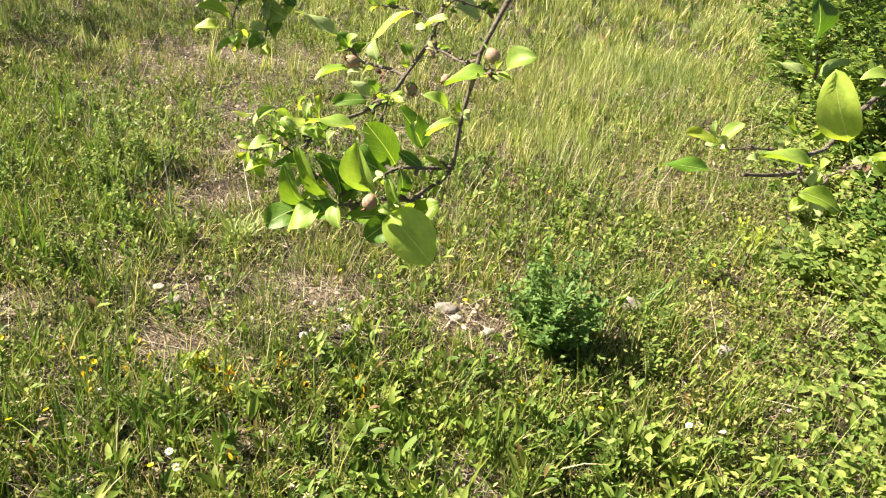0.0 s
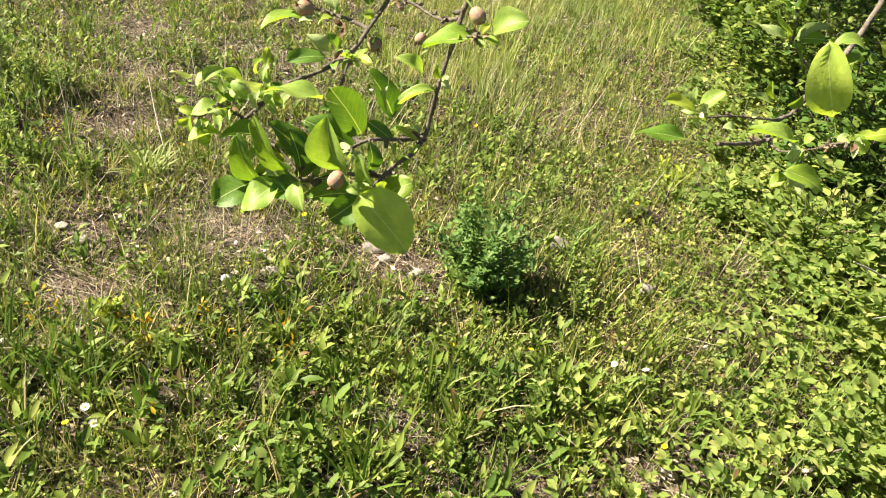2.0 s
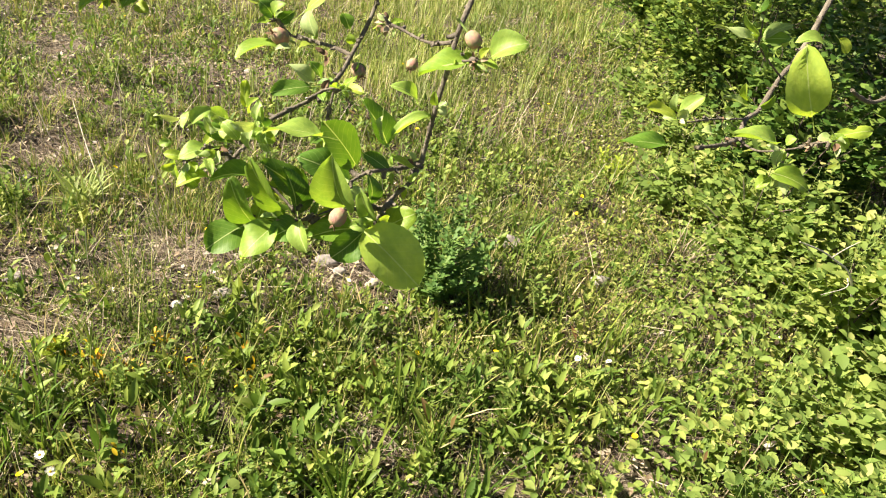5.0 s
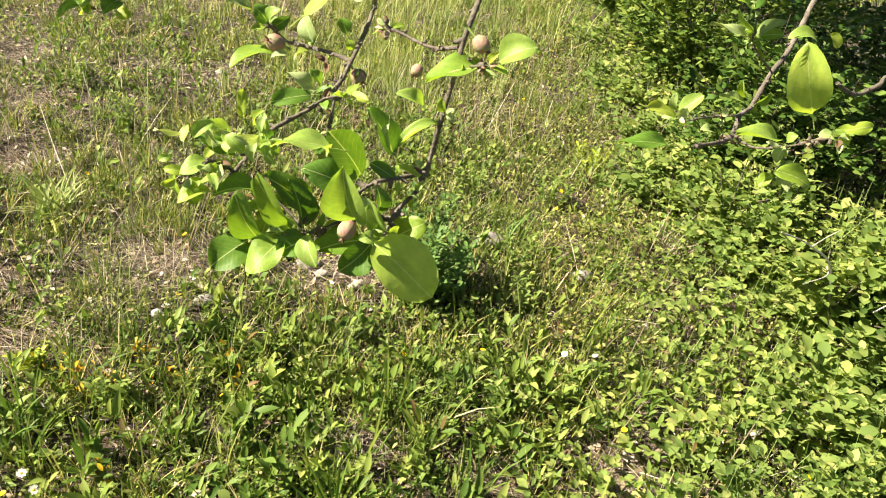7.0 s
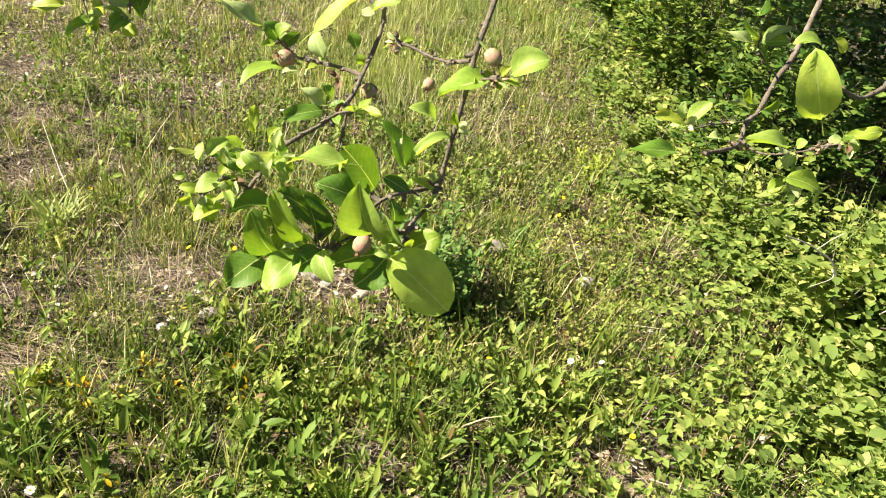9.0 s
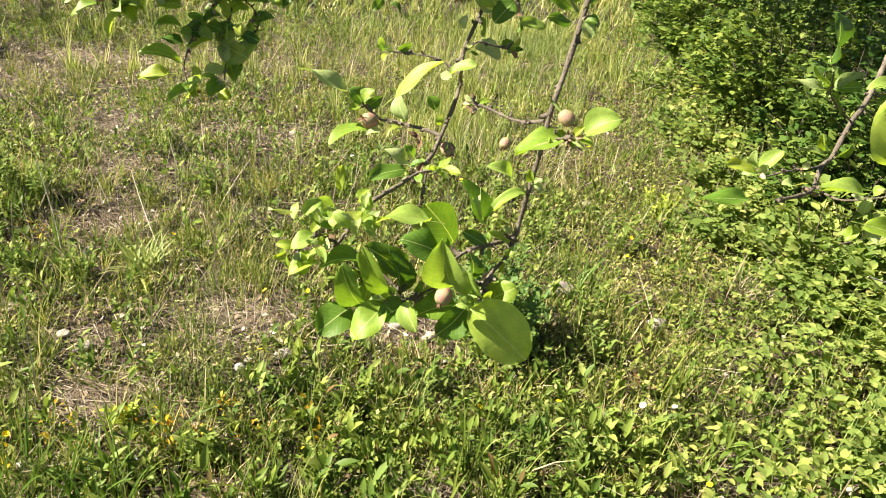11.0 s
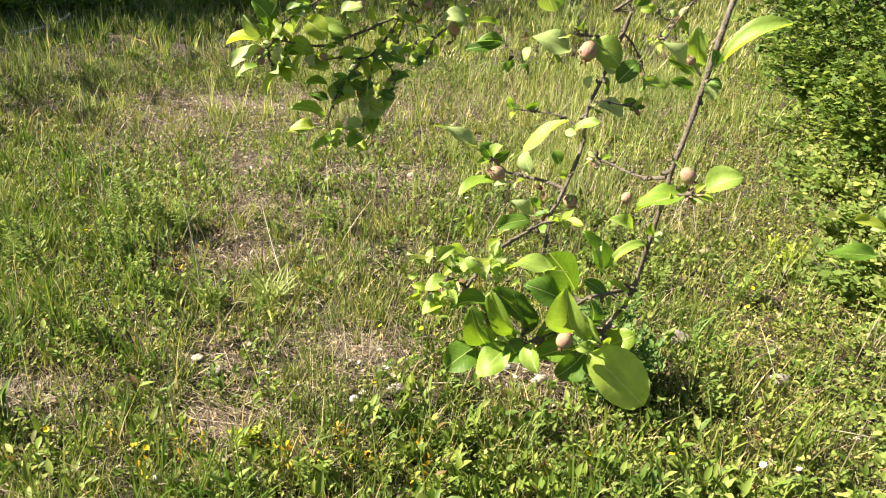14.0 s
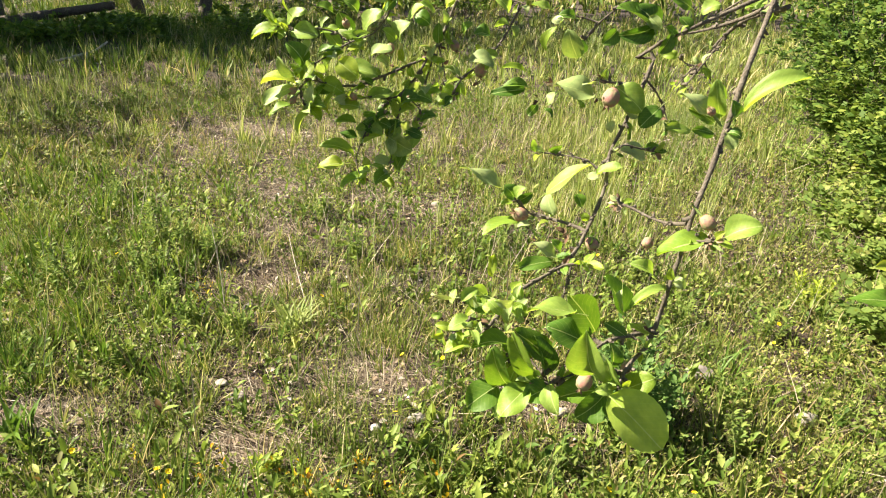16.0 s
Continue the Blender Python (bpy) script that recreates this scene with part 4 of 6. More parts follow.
white, pale, grey = "smooth small white stone lying in the grass", "rough pale stone lying on the dry ground", "rough grey stone half sunk in the grass"
for x, y, sx, sy, sz, mat, turn, label in ((-0.53, 1.90, 0.017, 0.014, 0.012, STONE_WHITE, 20, white), (-0.40, 1.96, 0.034, 0.022, 0.018, STONE_PALE, 25, pale), (-0.33, 1.97, 0.022, 0.018, 0.014, STONE_PALE, 70, pale), (0.90, 2.12, 0.040, 0.030, 0.026, STONE_PALE, 10, pale), (0.08, 2.07, 0.026, 0.018, 0.016, STONE_PALE, 40, pale), (-0.08, 2.18, 0.042, 0.030, 0.020, STONE_GREY, 0, grey), (-0.04, 2.12, 0.022, 0.02, 0.014, STONE_PALE, 60, pale), (0.60, 2.34, 0.050, 0.034, 0.032, STONE_GREY, -20, grey), (-1.04, 2.04, 0.030, 0.022, 0.014, STONE_GREY, 30, grey), (-1.12, 2.10, 0.022, 0.018, 0.012, STONE_PALE, 0, pale), (-0.78, 2.70, 0.032, 0.026, 0.020, STONE_GREY, 15, grey), (-1.22, 2.66, 0.030, 0.02, 0.02, STONE_GREY, 50, grey), (1.20, 1.38, 0.022, 0.016, 0.010, STONE_PALE, 0, pale), (-1.02, 1.53, 0.024, 0.015, 0.010, STONE_WHITE, 15, white), (-0.27, 1.78, 0.018, 0.012, 0.010, STONE_PALE, 80, pale), (-2.1, 2.35, 0.05, 0.035, 0.022, STONE_GREY, 20, grey), (-1.95, 3.55, 0.04, 0.03, 0.02, STONE_PALE, 20, pale), (-0.55, 4.05, 0.035, 0.025, 0.016, STONE_PALE, 40, pale), (0.95, 3.2, 0.03, 0.02, 0.016, STONE_PALE, 0, pale)):
    build_stone(x, y, sx, sy, sz, mat, turn, label)


def build_stick(name, pts, r0, r1, mat, label, sides=()):
    root = tagged(new(name), label, "branch")
    bm = bmesh.new()
    tube(bm, pts, r0, r1, 7, 0.25)
    part("main_stem", bm, mat, root)
    for some in sides:
        bm = bmesh.new()
        tube(bm, some, r1 * 1.1, r1 * 0.5, 5, 0.2)
        part("side_twig", bm, mat, root)


build_stick("fallen_branch", [(-5.32, 7.70, 0.04), (-5.16, 7.92, 0.08), (-5.02, 8.15, 0.12), (-4.92, 8.33, 0.21)], 0.016, 0.012, PALE_WOOD, "bleached fallen branch lying in the shaded grass", [[(-5.05, 8.08, 0.11), (-4.98, 7.95, 0.05), (-4.85, 7.95, 0.02)]])
build_stick("fallen_log", [(-8.39, 10.6, 0.02), (-7.72, 10.7, 0.10), (-6.94, 10.8, 0.24), (-6.2, 10.9, 0.36)], 0.085, 0.06, TRUNK_BARK, "dark fallen log lying across the wood floor")
build_stick("dead_twig", [(1.62, 1.70, 0.02), (1.42, 1.62, 0.42), (1.24, 1.55, 0.56), (1.10, 1.52, 0.62)], 0.005, 0.002, PALE_WOOD, "dead pale twig sticking out of the creepers", [[(1.24, 1.55, 0.56), (1.22, 1.50, 0.62), (1.22, 1.47, 0.66)], [(1.36, 1.59, 0.47), (1.28, 1.5, 0.50), (1.18, 1.46, 0.50)]])
build_stick("dead_twig", [(1.75, 1.55, 0.02), (1.55, 1.48, 0.40), (1.40, 1.42, 0.44)], 0.004, 0.0015, PALE_WOOD, "dead pale twig sticking out of the creepers")
build_stick("dead_twig", [(0.86, 1.56, 0.07), (1.12, 1.60, 0.12), (1.40, 1.58, 0.16), (1.62, 1.60, 0.20)], 0.0020, 0.0010, TRUNK_BARK, "thin bare runner lying over the creepers", [[(1.12, 1.60, 0.12), (1.22, 1.66, 0.14), (1.30, 1.68, 0.13)]])
build_stick("dry_stalk", [(-1.30, 2.60, -0.02), (-1.305, 2.61, 0.18), (-1.33, 2.62, 0.40)], 0.0028, 0.0014, PALE_WOOD, "single dry upright stalk standing in the grass")
build_stick("dry_stalk", [(-0.98, 2.72, 0.0), (-1.06, 2.86, 0.10), (-1.14, 3.02, 0.20)], 0.0022, 0.001, PALE_WOOD, "dry leaning stalk standing in the grass")


# ---- wood at the far side ----
def build_tree(name, x, y, r, h, crown, leaves, label, seed):
    root = tagged(new(name), label, "tree", "trees of the wood")
    root.location = (x, y, -0.03)
    g = np.random.default_rng(seed)
    lean = Vector((g.normal(0, 0.12), g.normal(0, 0.12), 1))
    bm = bmesh.new()
    tube(bm, [(0, 0, 0), lean * h * 0.35 + Vector((g.normal(0, 0.08), 0, 0)), lean * h * 0.7, lean * h], r * 1.25, r * 0.25, 10, 0.1)
    part("trunk", bm, TRUNK_BARK, root)
    clumps = []
    for k in range(9):
        a = 0.7 * k * 3.6
        foot = lean * h * (0.38 + 0.06 * k)
        tip = foot + Vector((crown * math.cos(a), crown * math.sin(a), crown * g.uniform(0.1, 0.6)))
        bm = bmesh.new()
        tube(bm, [foot, foot.lerp(tip, 0.5) + Vector((0, 0, 0.15 * crown)), tip], r * 0.4, r * 0.08, 6)
        part("limb", bm, TRUNK_BARK, root)
        clumps += [np.array(foot.lerp(tip, u)) for u in (0.45, 0.7, 1.0)]
    c = np.array(clumps)[g.integers(0, len(clumps), leaves)]
    P = c + g.normal(0, 1, (leaves, 3)) * (0.34 * crown, 0.34 * crown, 0.24 * crown)
    s = g.uniform(0.7, 1.3, leaves)
    v, q = ribbons(P, g.uniform(0, 6.283, leaves), g.uniform(0.6, 2.2, leaves), g.uniform(0, 0.6, leaves), 0.16 * s, 0.10 * s, [0.3, 1, 0.12], 0.0, g.uniform(-0.6, 0.6, leaves))
    tagged(sheet("crown", v, q, FOREST_LEAF, root), kind="stuff")


wood = "tall leafy tree with a dark trunk at the wood's edge"
# the five with x < -9, y < 11 are unseen, added to cast shade
for i, (x, y, r, h, crown) in enumerate(((-8.3, 11.2, 0.075, 6.5, 2.2), (-6.77, 12.8, 0.085, 7.0, 2.2), (-5.35, 12.15, 0.085, 7.5, 2.2), (-13.0, 10.4, 0.2, 7.0, 1.9), (-10.4, 8.9, 0.14, 5.2, 1.2), (-9.6, 5.6, 0.09, 6.2, 1.3), (-9.9, 10.3, 0.14, 5.2, 1.3), (-16.0, 17.0, 0.2, 8.0, 3.0), (-11.2, 10.7, 0.18, 6.0, 1.5), (-3.8, 15.5, 0.2, 8.0, 2.6), (-10.5, 16.5, 0.2, 8.0, 3.0), (-0.8, 18.5, 0.2, 8.0, 3.0))):
    build_tree("tree", x, y, r, h, crown, 900 if y < 6 else 2000 if x < -9 else 1300, wood, 100 + i)
for x, y, rx, ry, h, n in ((-6.3, 11.0, 0.9, 0.6, 0.30, 2600), (-4.4, 11.4, 1.0, 0.7, 0.5, 3200), (-3.0, 12.6, 1.3, 0.8, 1.3, 3200), (-7.0, 9.4, 0.8, 0.5, 0.38, 2200), (-5.3, 10.0, 0.9, 0.5, 0.40, 2400), (-6.3, 9.2, 0.7, 0.5, 0.34, 2000), (-5.9, 10.4, 0.8, 0.4, 0.35, 2000), (-1.2, 14.5, 1.4, 0.9, 1.3, 2400), (-3.9, 10.4, 0.6, 0.5, 0.5, 1300)):
    build_bush("undergrowth", x, y, rx, ry, h * 0.8, int(n * 0.6), 0.065, FOREST_LEAF, 30, "low dark undergrowth in the shade of the wood", group="undergrowth of the wood")


# ---- apple tree ----
apple_tree = tagged(new("apple_tree"), "apple tree with hanging leafy branches and small young fruit", "tree")
apple_tree.location = (1.55, 0.40, 0.0)
bpy.context.view_layer.update()
TREE_AT = Vector((1.55, 0.40, 0.0))


def leaf_mesh(seed, mat=None, calm=False):
    """A leaf of unit length and width with a toothed rim, folded along its midrib, bent and turned along its length."""
    g = random.Random(seed)
    fold, curl, wave = g.uniform(0.35, 1.0) * (1 if g.random() < 0.75 else -0.6), g.uniform(-0.1, 0.8), g.uniform(0.04, 0.12)
    side, turn, full = g.uniform(-0.07, 0.07), g.uniform(-0.5, 0.5), g.uniform(0.50, 0.70)
    if calm:
        fold, curl, wave = (0.30, 0.50, 0.75, 0.95)[seed % 4], g.uniform(0.15, 0.60), g.uniform(0.05, 0.12)
        side, turn, full = g.uniform(-0.05, 0.05), g.uniform(-0.35, 0.35), g.uniform(0.42, 0.54)
    bm = bmesh.new()
    rows, n = [], 16 if calm else 11
    for i in range(n + 1):
        u = i / n
        w = 0.5 * math.sin(math.pi * u ** (0.96 if calm else 0.85)) ** full * (1 - 0.08 * u - 0.05 * u**6) * 1.08 if 0 < u < 1 else (0.02 if u == 0 else 0.004)
        tooth = 1 + ((0.04 if i % 2 else -0.03) if not calm else (0.012 if i % 2 else -0.012))
        row = []
        for j, f in enumerate((-1, -0.55, 0, 0.55, 1)):
            x = f * w * (tooth if abs(f) == 1 else 1)
            z = abs(x) * fold * (1 - 0.45 * abs(f)) + wave * math.sin(6 * u + 2.5 * f + seed) * abs(f)
            c, s = math.cos(turn * u), math.sin(turn * u)
            row.append(bm.verts.new((x * c - z * s + side * math.sin(math.pi * u), u, z * c + x * s - curl * (u - 0.5) ** 2 * 1.6)))
        rows.append(row)
    for A, B in zip(rows, rows[1:]):
        for j in range(4):
            bm.faces.new((A[j], A[j + 1], B[j + 1], B[j]))
    # stalk
    r, at = 0.014, -curl * 0.4
    ring = [[bm.verts.new((r * math.cos(a) * s, y, z + at + r * math.sin(a) * s)) for a in (0.5, 2.6, 4.7)] for y, z, s in ((-0.30, -0.06, 1.3), (-0.12, -0.015, 1.0), (0.04, -0.004, 0.9))]
    for A, B in zip(ring, ring[1:]):
        for k in range(3):
            bm.faces.new((A[k], A[(k + 1) % 3], B[(k + 1) % 3], B[k]))
    me = bpy.data.meshes.new("leaf")
    bm.to_mesh(me)
    bm.free()
    for p in me.polygons:
        p.use_smooth = True
    me.materials.append(mat or APPLE_LEAF)
    return me


LEAVES = {kind: [leaf_mesh(k + 3 * i, mat) for k in range(10)] for i, (kind, mat) in enumerate((("green", APPLE_LEAF), ("young", YOUNG_LEAF), ("pale", PALE_LEAF), ("light", LIGHT_LEAF), ("deep", DEEP_LEAF), ("sunny", SUNNY_LEAF)))}
BROAD = {kind: [leaf_mesh(40 + k, mat, True) for k in range(9)] for kind, mat in (("green", APPLE_LEAF), ("young", YOUNG_LEAF), ("pale", PALE_LEAF), ("light", LIGHT_LEAF), ("deep", DEEP_LEAF), ("sunny", SUNNY_LEAF))}
DRY = [leaf_mesh(k, WITHERED) for k in (21, 22, 23)]
shoots = random.Random(5)
LIMB = {"n": 0}


def set_leaf(mesh, b, y, normal, width, size):
    x = y.cross(Vector(normal)).normalized()
    m = Matrix((x, y, x.cross(y))).transposed().to_4x4() @ Matrix.Diagonal((width, size, 0.5 * (size + width), 1))
    m.translation = b - TREE_AT
    ob = new("leaf", mesh)
    ob.parent = apple_tree
    ob.matrix_basis = m
    return ob


def sprout(p, along, count, size, dry=0.0):
    """Small young leaves about a bud."""
    for k in range(count):
        d = (along * shoots.uniform(0.2, 1.2) + Vector([shoots.gauss(0, 0.8) for _ in range(3)])).normalized()
        s = size * shoots.uniform(0.5, 1.2)
        mesh = shoots.choice(DRY if shoots.random() < dry else LEAVES[shoots.choice(("green", "light", "pale", "pale", "young"))])
        if mesh in DRY:
            s = min(s, 0.011) * 0.9
        set_leaf(mesh, p + d * 0.003, d, (shoots.gauss(-0.1, 0.5), shoots.gauss(-0.5, 0.4), shoots.gauss(0.7, 0.3)), s * shoots.uniform(0.4, 0.65), s)


def twig(r0, r1, pts, lush=False):
    bm = bmesh.new()
    tube(bm, [Vector(p) - TREE_AT for p in pts], r0, r1, 9 if r0 > 0.004 else 7, 0.32)
    # short spurs and bud scars
    for a, c in zip(pts, pts[1:]):
        a, c = Vector(a) - TREE_AT, Vector(c) - TREE_AT
        if max(a.z, c.z) < 1.5:
            for k in range(2):
                p = a.lerp(c, shoots.random())
                d = ((c - a).normalized() * 0.6 + Vector([shoots.gauss(0, 0.7) for _ in range(3)])).normalized()
                s = shoots.uniform(0.6, 1.5)
                tube(bm, [p, p + d * (0.5 * r1 + 0.003 * s), p + d * (r1 + 0.005 * s) + Vector((0, 0, 0.001))], 0.0019 * s, 0.0012 * s, 5)
    part("limb" if r0 > 0.004 else "twig", bm, BARK, apple_tree)
    seen = [Vector(p) for p in pts if p[2] < 1.46]
    for a, c in zip(seen, seen[1:]):
        if lush or r0 < 0.004 and shoots.random() < 0.45:
            sprout(a.lerp(c, shoots.random()), (c - a).normalized(), shoots.randint(2, 4), 0.024 if lush else 0.014, 0.10)
    if lush or r0 < 0.004:
        sprout(seen[-1], (seen[-1] - seen[-2]).normalized(), shoots.randint(3, 5), 0.026 if lush else 0.015, 0.08)


def leaf(base, tip, width, normal, kind="green", shape=None):
    b, t = Vector(base), Vector(tip)
    LIMB["n"] += 1
    set_leaf(BROAD[kind][(LIMB["n"] * 5) % 9 if shape is None else shape] if width > 0.009 else LEAVES[kind][(LIMB["n"] * 7) % 10], b, (t - b).normalized(), normal, width, (t - b).length)


def withered(place, count, size):
    sprout(Vector(place), Vector((0, 0, -0.3)), count, size, 1.0)


def apple_mesh():
    bm = bmesh.new()
    prof = [(0.0, -0.50), (0.22, -0.47), (0.40, -0.30), (0.48, -0.05), (0.47, 0.15), (0.37, 0.36), (0.22, 0.46), (0.14, 0.47), (0.10, 0.42)]
    rings = [[bm.verts.new((r * math.cos(a), r * math.sin(a), z)) for a in [2 * math.pi * k / 14 for k in range(14)]] for r, z in prof[1:]]
    for A, B in zip(rings, rings[1:]):
        for k in range(14):
            bm.faces.new((A[k], A[(k + 1) % 14], B[(k + 1) % 14], B[k]))
    bm.faces.new(rings[0][::-1])
    bm.faces.new(rings[-1])
    me = bpy.data.meshes.new("apple")
    bm.to_mesh(me)
    bm.free()
    for p in me.polygons:
        p.use_smooth = True
    me.materials.append(APPLE_SKIN)
    return me


def calyx_mesh():
    bm = bmesh.new()
    for k in range(5):
        a = 2 * math.pi * k / 5
        d, s = Vector((math.cos(a), math.sin(a), 0)), Vector((-math.sin(a), math.cos(a), 0))
        A = [bm.verts.new(d * 0.06 - s * 0.06 + Vector((0, 0, 0.44))), bm.verts.new(d * 0.06 + s * 0.06 + Vector((0, 0, 0.44)))]
        B = [bm.verts.new(d * 0.18 - s * 0.07 + Vector((0, 0, 0.60))), bm.verts.new(d * 0.18 + s * 0.07 + Vector((0, 0, 0.60)))]
        c = bm.verts.new(d * 0.34 + Vector((0, 0, 0.72)))
        bm.faces.new((A[0], A[1], B[1], B[0]))
        bm.faces.new((B[0], B[1], c))
    me = bpy.data.meshes.new("calyx")
    bm.to_mesh(me)
    bm.free()
    me.materials.append(CALYX)
    return me


APPLE, TUFT = apple_mesh(), calyx_mesh()


def apple(place, size, stalk):
    p, s = Vector(place), Vector(stalk)
    axis = (p - s).normalized()
    body = new("apple", APPLE)
    body.parent = apple_tree
    m = axis.to_track_quat("Z", "Y").to_matrix().to_4x4() @ Matrix.Diagonal((size, size, size * 1.1, 1))
    m.translation = p - TREE_AT
    body.matrix_basis = m
    tagged(body, "small dull pinkish-green young apple")
    end = new("calyx", TUFT)
    end.parent = body
    bm = bmesh.new()
    tube(bm, [s - TREE_AT, s.lerp(p, 0.5) - TREE_AT, p - axis * size * 0.45 - TREE_AT], 0.0011, 0.0011, 5)
    part("fruit_stalk", bm, STEM_GREEN, apple_tree)


bm = bmesh.new()
tube(bm, [(0.05, 0.0, -0.05), (0.03, 0.02, 0.35), (-0.02, 0.0, 0.8), (-0.10, 0.03, 1.18), (-0.13, 0.02, 1.27)], 0.085, 0.045, 12, 0.1)
part("trunk", bm, BARK, apple_tree)


def crown(centre, radii, leaves):
    """Unseen crown added to shade the bushes: limbs from the trunk, leaves about them."""
    g = np.random.default_rng(44)
    cloud = []
    for k in range(7):
        a = k * 2.4
        tip = Vector(centre) + Vector((radii[0] * math.cos(a) * 0.7, radii[1] * math.sin(a) * 0.7, radii[2] * g.uniform(-0.4, 0.6)))
        foot = Vector((1.43, 0.43, 1.22))
        bm = bmesh.new()
        tube(bm, [foot - TREE_AT, foot.lerp(tip, 0.4) + Vector((0.15, 0, 0.45)) - TREE_AT, tip - TREE_AT], 0.028, 0.006, 8)
        part("limb", bm, BARK, apple_tree)
    P = np.array(centre) + g.normal(0, 0.5, (leaves, 3)) * radii
    P = P[P[:, 2] > 1.75] - np.array(TREE_AT)
    n = len(P)
    s = g.uniform(0.7, 1.3, n)
    v, q = ribbons(P, g.uniform(0, 6.283, n), g.uniform(0.6, 2.2, n), g.uniform(0, 0.6, n), 0.06 * s, 0.036 * s, [0.3, 1, 0.12], 0.0, g.uniform(-0.6, 0.6, n))
    tagged(sheet("crown", v, q, SHRUB_LEAF, apple_tree), kind="stuff")


crown((0.95, 3.2, 2.6), (0.85, 1.55, 0.6), 10500)
# the hanging branch
twig(0.0052, 0.0021, [(1.420, 0.420, 1.250), (1.050, 0.550, 1.720), (0.620, 0.720, 1.860), (0.079, 0.815, 1.497), (0.056, 0.775, 1.457), (0.038, 0.740, 1.428), (0.021, 0.708, 1.395), (0.008, 0.690, 1.349), (-0.006, 0.665, 1.316), (-0.019, 0.645, 1.285), (-0.023, 0.640, 1.261), (-0.029, 0.635, 1.229), (-0.031, 0.640, 1.202), (-0.033, 0.645, 1.175)])
twig(0.0022, 0.0014, [(-0.033, 0.645, 1.175), (-0.045, 0.640, 1.172), (-0.063, 0.625, 1.175), (-0.080, 0.610, 1.179), (-0.093, 0.600, 1.174)])
twig(0.0021, 0.0013, [(-0.034, 0.645, 1.174), (-0.042, 0.630, 1.163), (-0.055, 0.615, 1.158), (-0.065, 0.600, 1.153), (-0.073, 0.575, 1.153)])
twig(0.0019, 0.0014, [(-0.063, 0.605, 1.151), (-0.083, 0.605, 1.148), (-0.102, 0.605, 1.147), (-0.117, 0.600, 1.141), (-0.130, 0.590, 1.143), (-0.140, 0.585, 1.146)])
twig(0.0015, 0.0011, [(-0.130, 0.592, 1.142), (-0.142, 0.605, 1.151), (-0.157, 0.610, 1.162), (-0.163, 0.610, 1.156), (-0.166, 0.600, 1.130)])
twig(0.0017, 0.0012, [(-0.021, 0.650, 1.277), (-0.032, 0.675, 1.267), (-0.043, 0.700, 1.263), (-0.056, 0.715, 1.265), (-0.067, 0.724, 1.266)])
twig(0.0011, 0.0009, [(-0.019, 0.645, 1.265), (-0.012, 0.632, 1.269), (-0.006, 0.622, 1.274)])
twig(0.0011, 0.0009, [(0.365, 0.862, 1.252), (0.358, 0.856, 1.272), (0.350, 0.850, 1.291)])
# the second branch
twig(0.0046, 0.0017, [(1.420, 0.420, 1.250), (1.100, 0.720, 1.700), (0.720, 0.920, 1.780), (0.340, 0.900, 1.580), (-0.021, 0.865, 1.402), (-0.028, 0.855, 1.386), (-0.041, 0.840, 1.354), (-0.057, 0.820, 1.320), (-0.071, 0.800, 1.293), (-0.075, 0.775, 1.275), (-0.080, 0.755, 1.261), (-0.096, 0.720, 1.236), (-0.110, 0.700, 1.216), (-0.132, 0.685, 1.203), (-0.158, 0.665, 1.194), (-0.173, 0.650, 1.182), (-0.185, 0.630, 1.172), (-0.197, 0.610, 1.167)])
twig(0.0019, 0.0012, [(-0.096, 0.720, 1.236), (-0.112, 0.735, 1.237), (-0.133, 0.750, 1.236), (-0.150, 0.765, 1.234), (-0.168, 0.775, 1.247)])
twig(0.0012, 0.0009, [(-0.108, 0.700, 1.221), (-0.111, 0.690, 1.203), (-0.115, 0.680, 1.187), (-0.118, 0.670, 1.180)])
twig(0.0011, 0.0009, [(-0.132, 0.685, 1.203), (-0.118, 0.675, 1.219), (-0.102, 0.660, 1.228)])
twig(0.0015, 0.0010, [(-0.042, 0.840, 1.353), (-0.061, 0.830, 1.362), (-0.074, 0.820, 1.364), (-0.088, 0.820, 1.365)])
twig(0.0012, 0.0008, [(-0.039, 0.845, 1.367), (-0.024, 0.850, 1.353), (-0.011, 0.860, 1.334), (-0.004, 0.860, 1.319)])
twig(0.0012, 0.0009, [(-0.071, 0.800, 1.293), (-0.058, 0.800, 1.304), (-0.046, 0.805, 1.301), (-0.024, 0.810, 1.296)])
twig(0.0011, 0.0008, [(-0.075, 0.780, 1.277), (-0.095, 0.790, 1.288), (-0.117, 0.800, 1.289), (-0.143, 0.810, 1.288)])
twig(0.0018, 0.0009, [(0.720, 0.920, 1.780), (0.072, 0.900, 1.451), (0.060, 0.900, 1.424), (0.046, 0.900, 1.394), (0.031, 0.895, 1.373), (0.018, 0.890, 1.354)])
twig(0.0024, 0.0010, [(0.064, 0.800, 1.450), (0.054, 0.820, 1.438), (0.037, 0.840, 1.426), (0.013, 0.850, 1.416), (-0.008, 0.855, 1.411)])
twig(0.0012, 0.0009, [(-0.185, 0.630, 1.172), (-0.195, 0.620, 1.183), (-0.202, 0.610, 1.190), (-0.214, 0.605, 1.182)])
twig(0.0010, 0.0008, [(-0.173, 0.650, 1.182), (-0.183, 0.640, 1.189), (-0.193, 0.630, 1.197)])
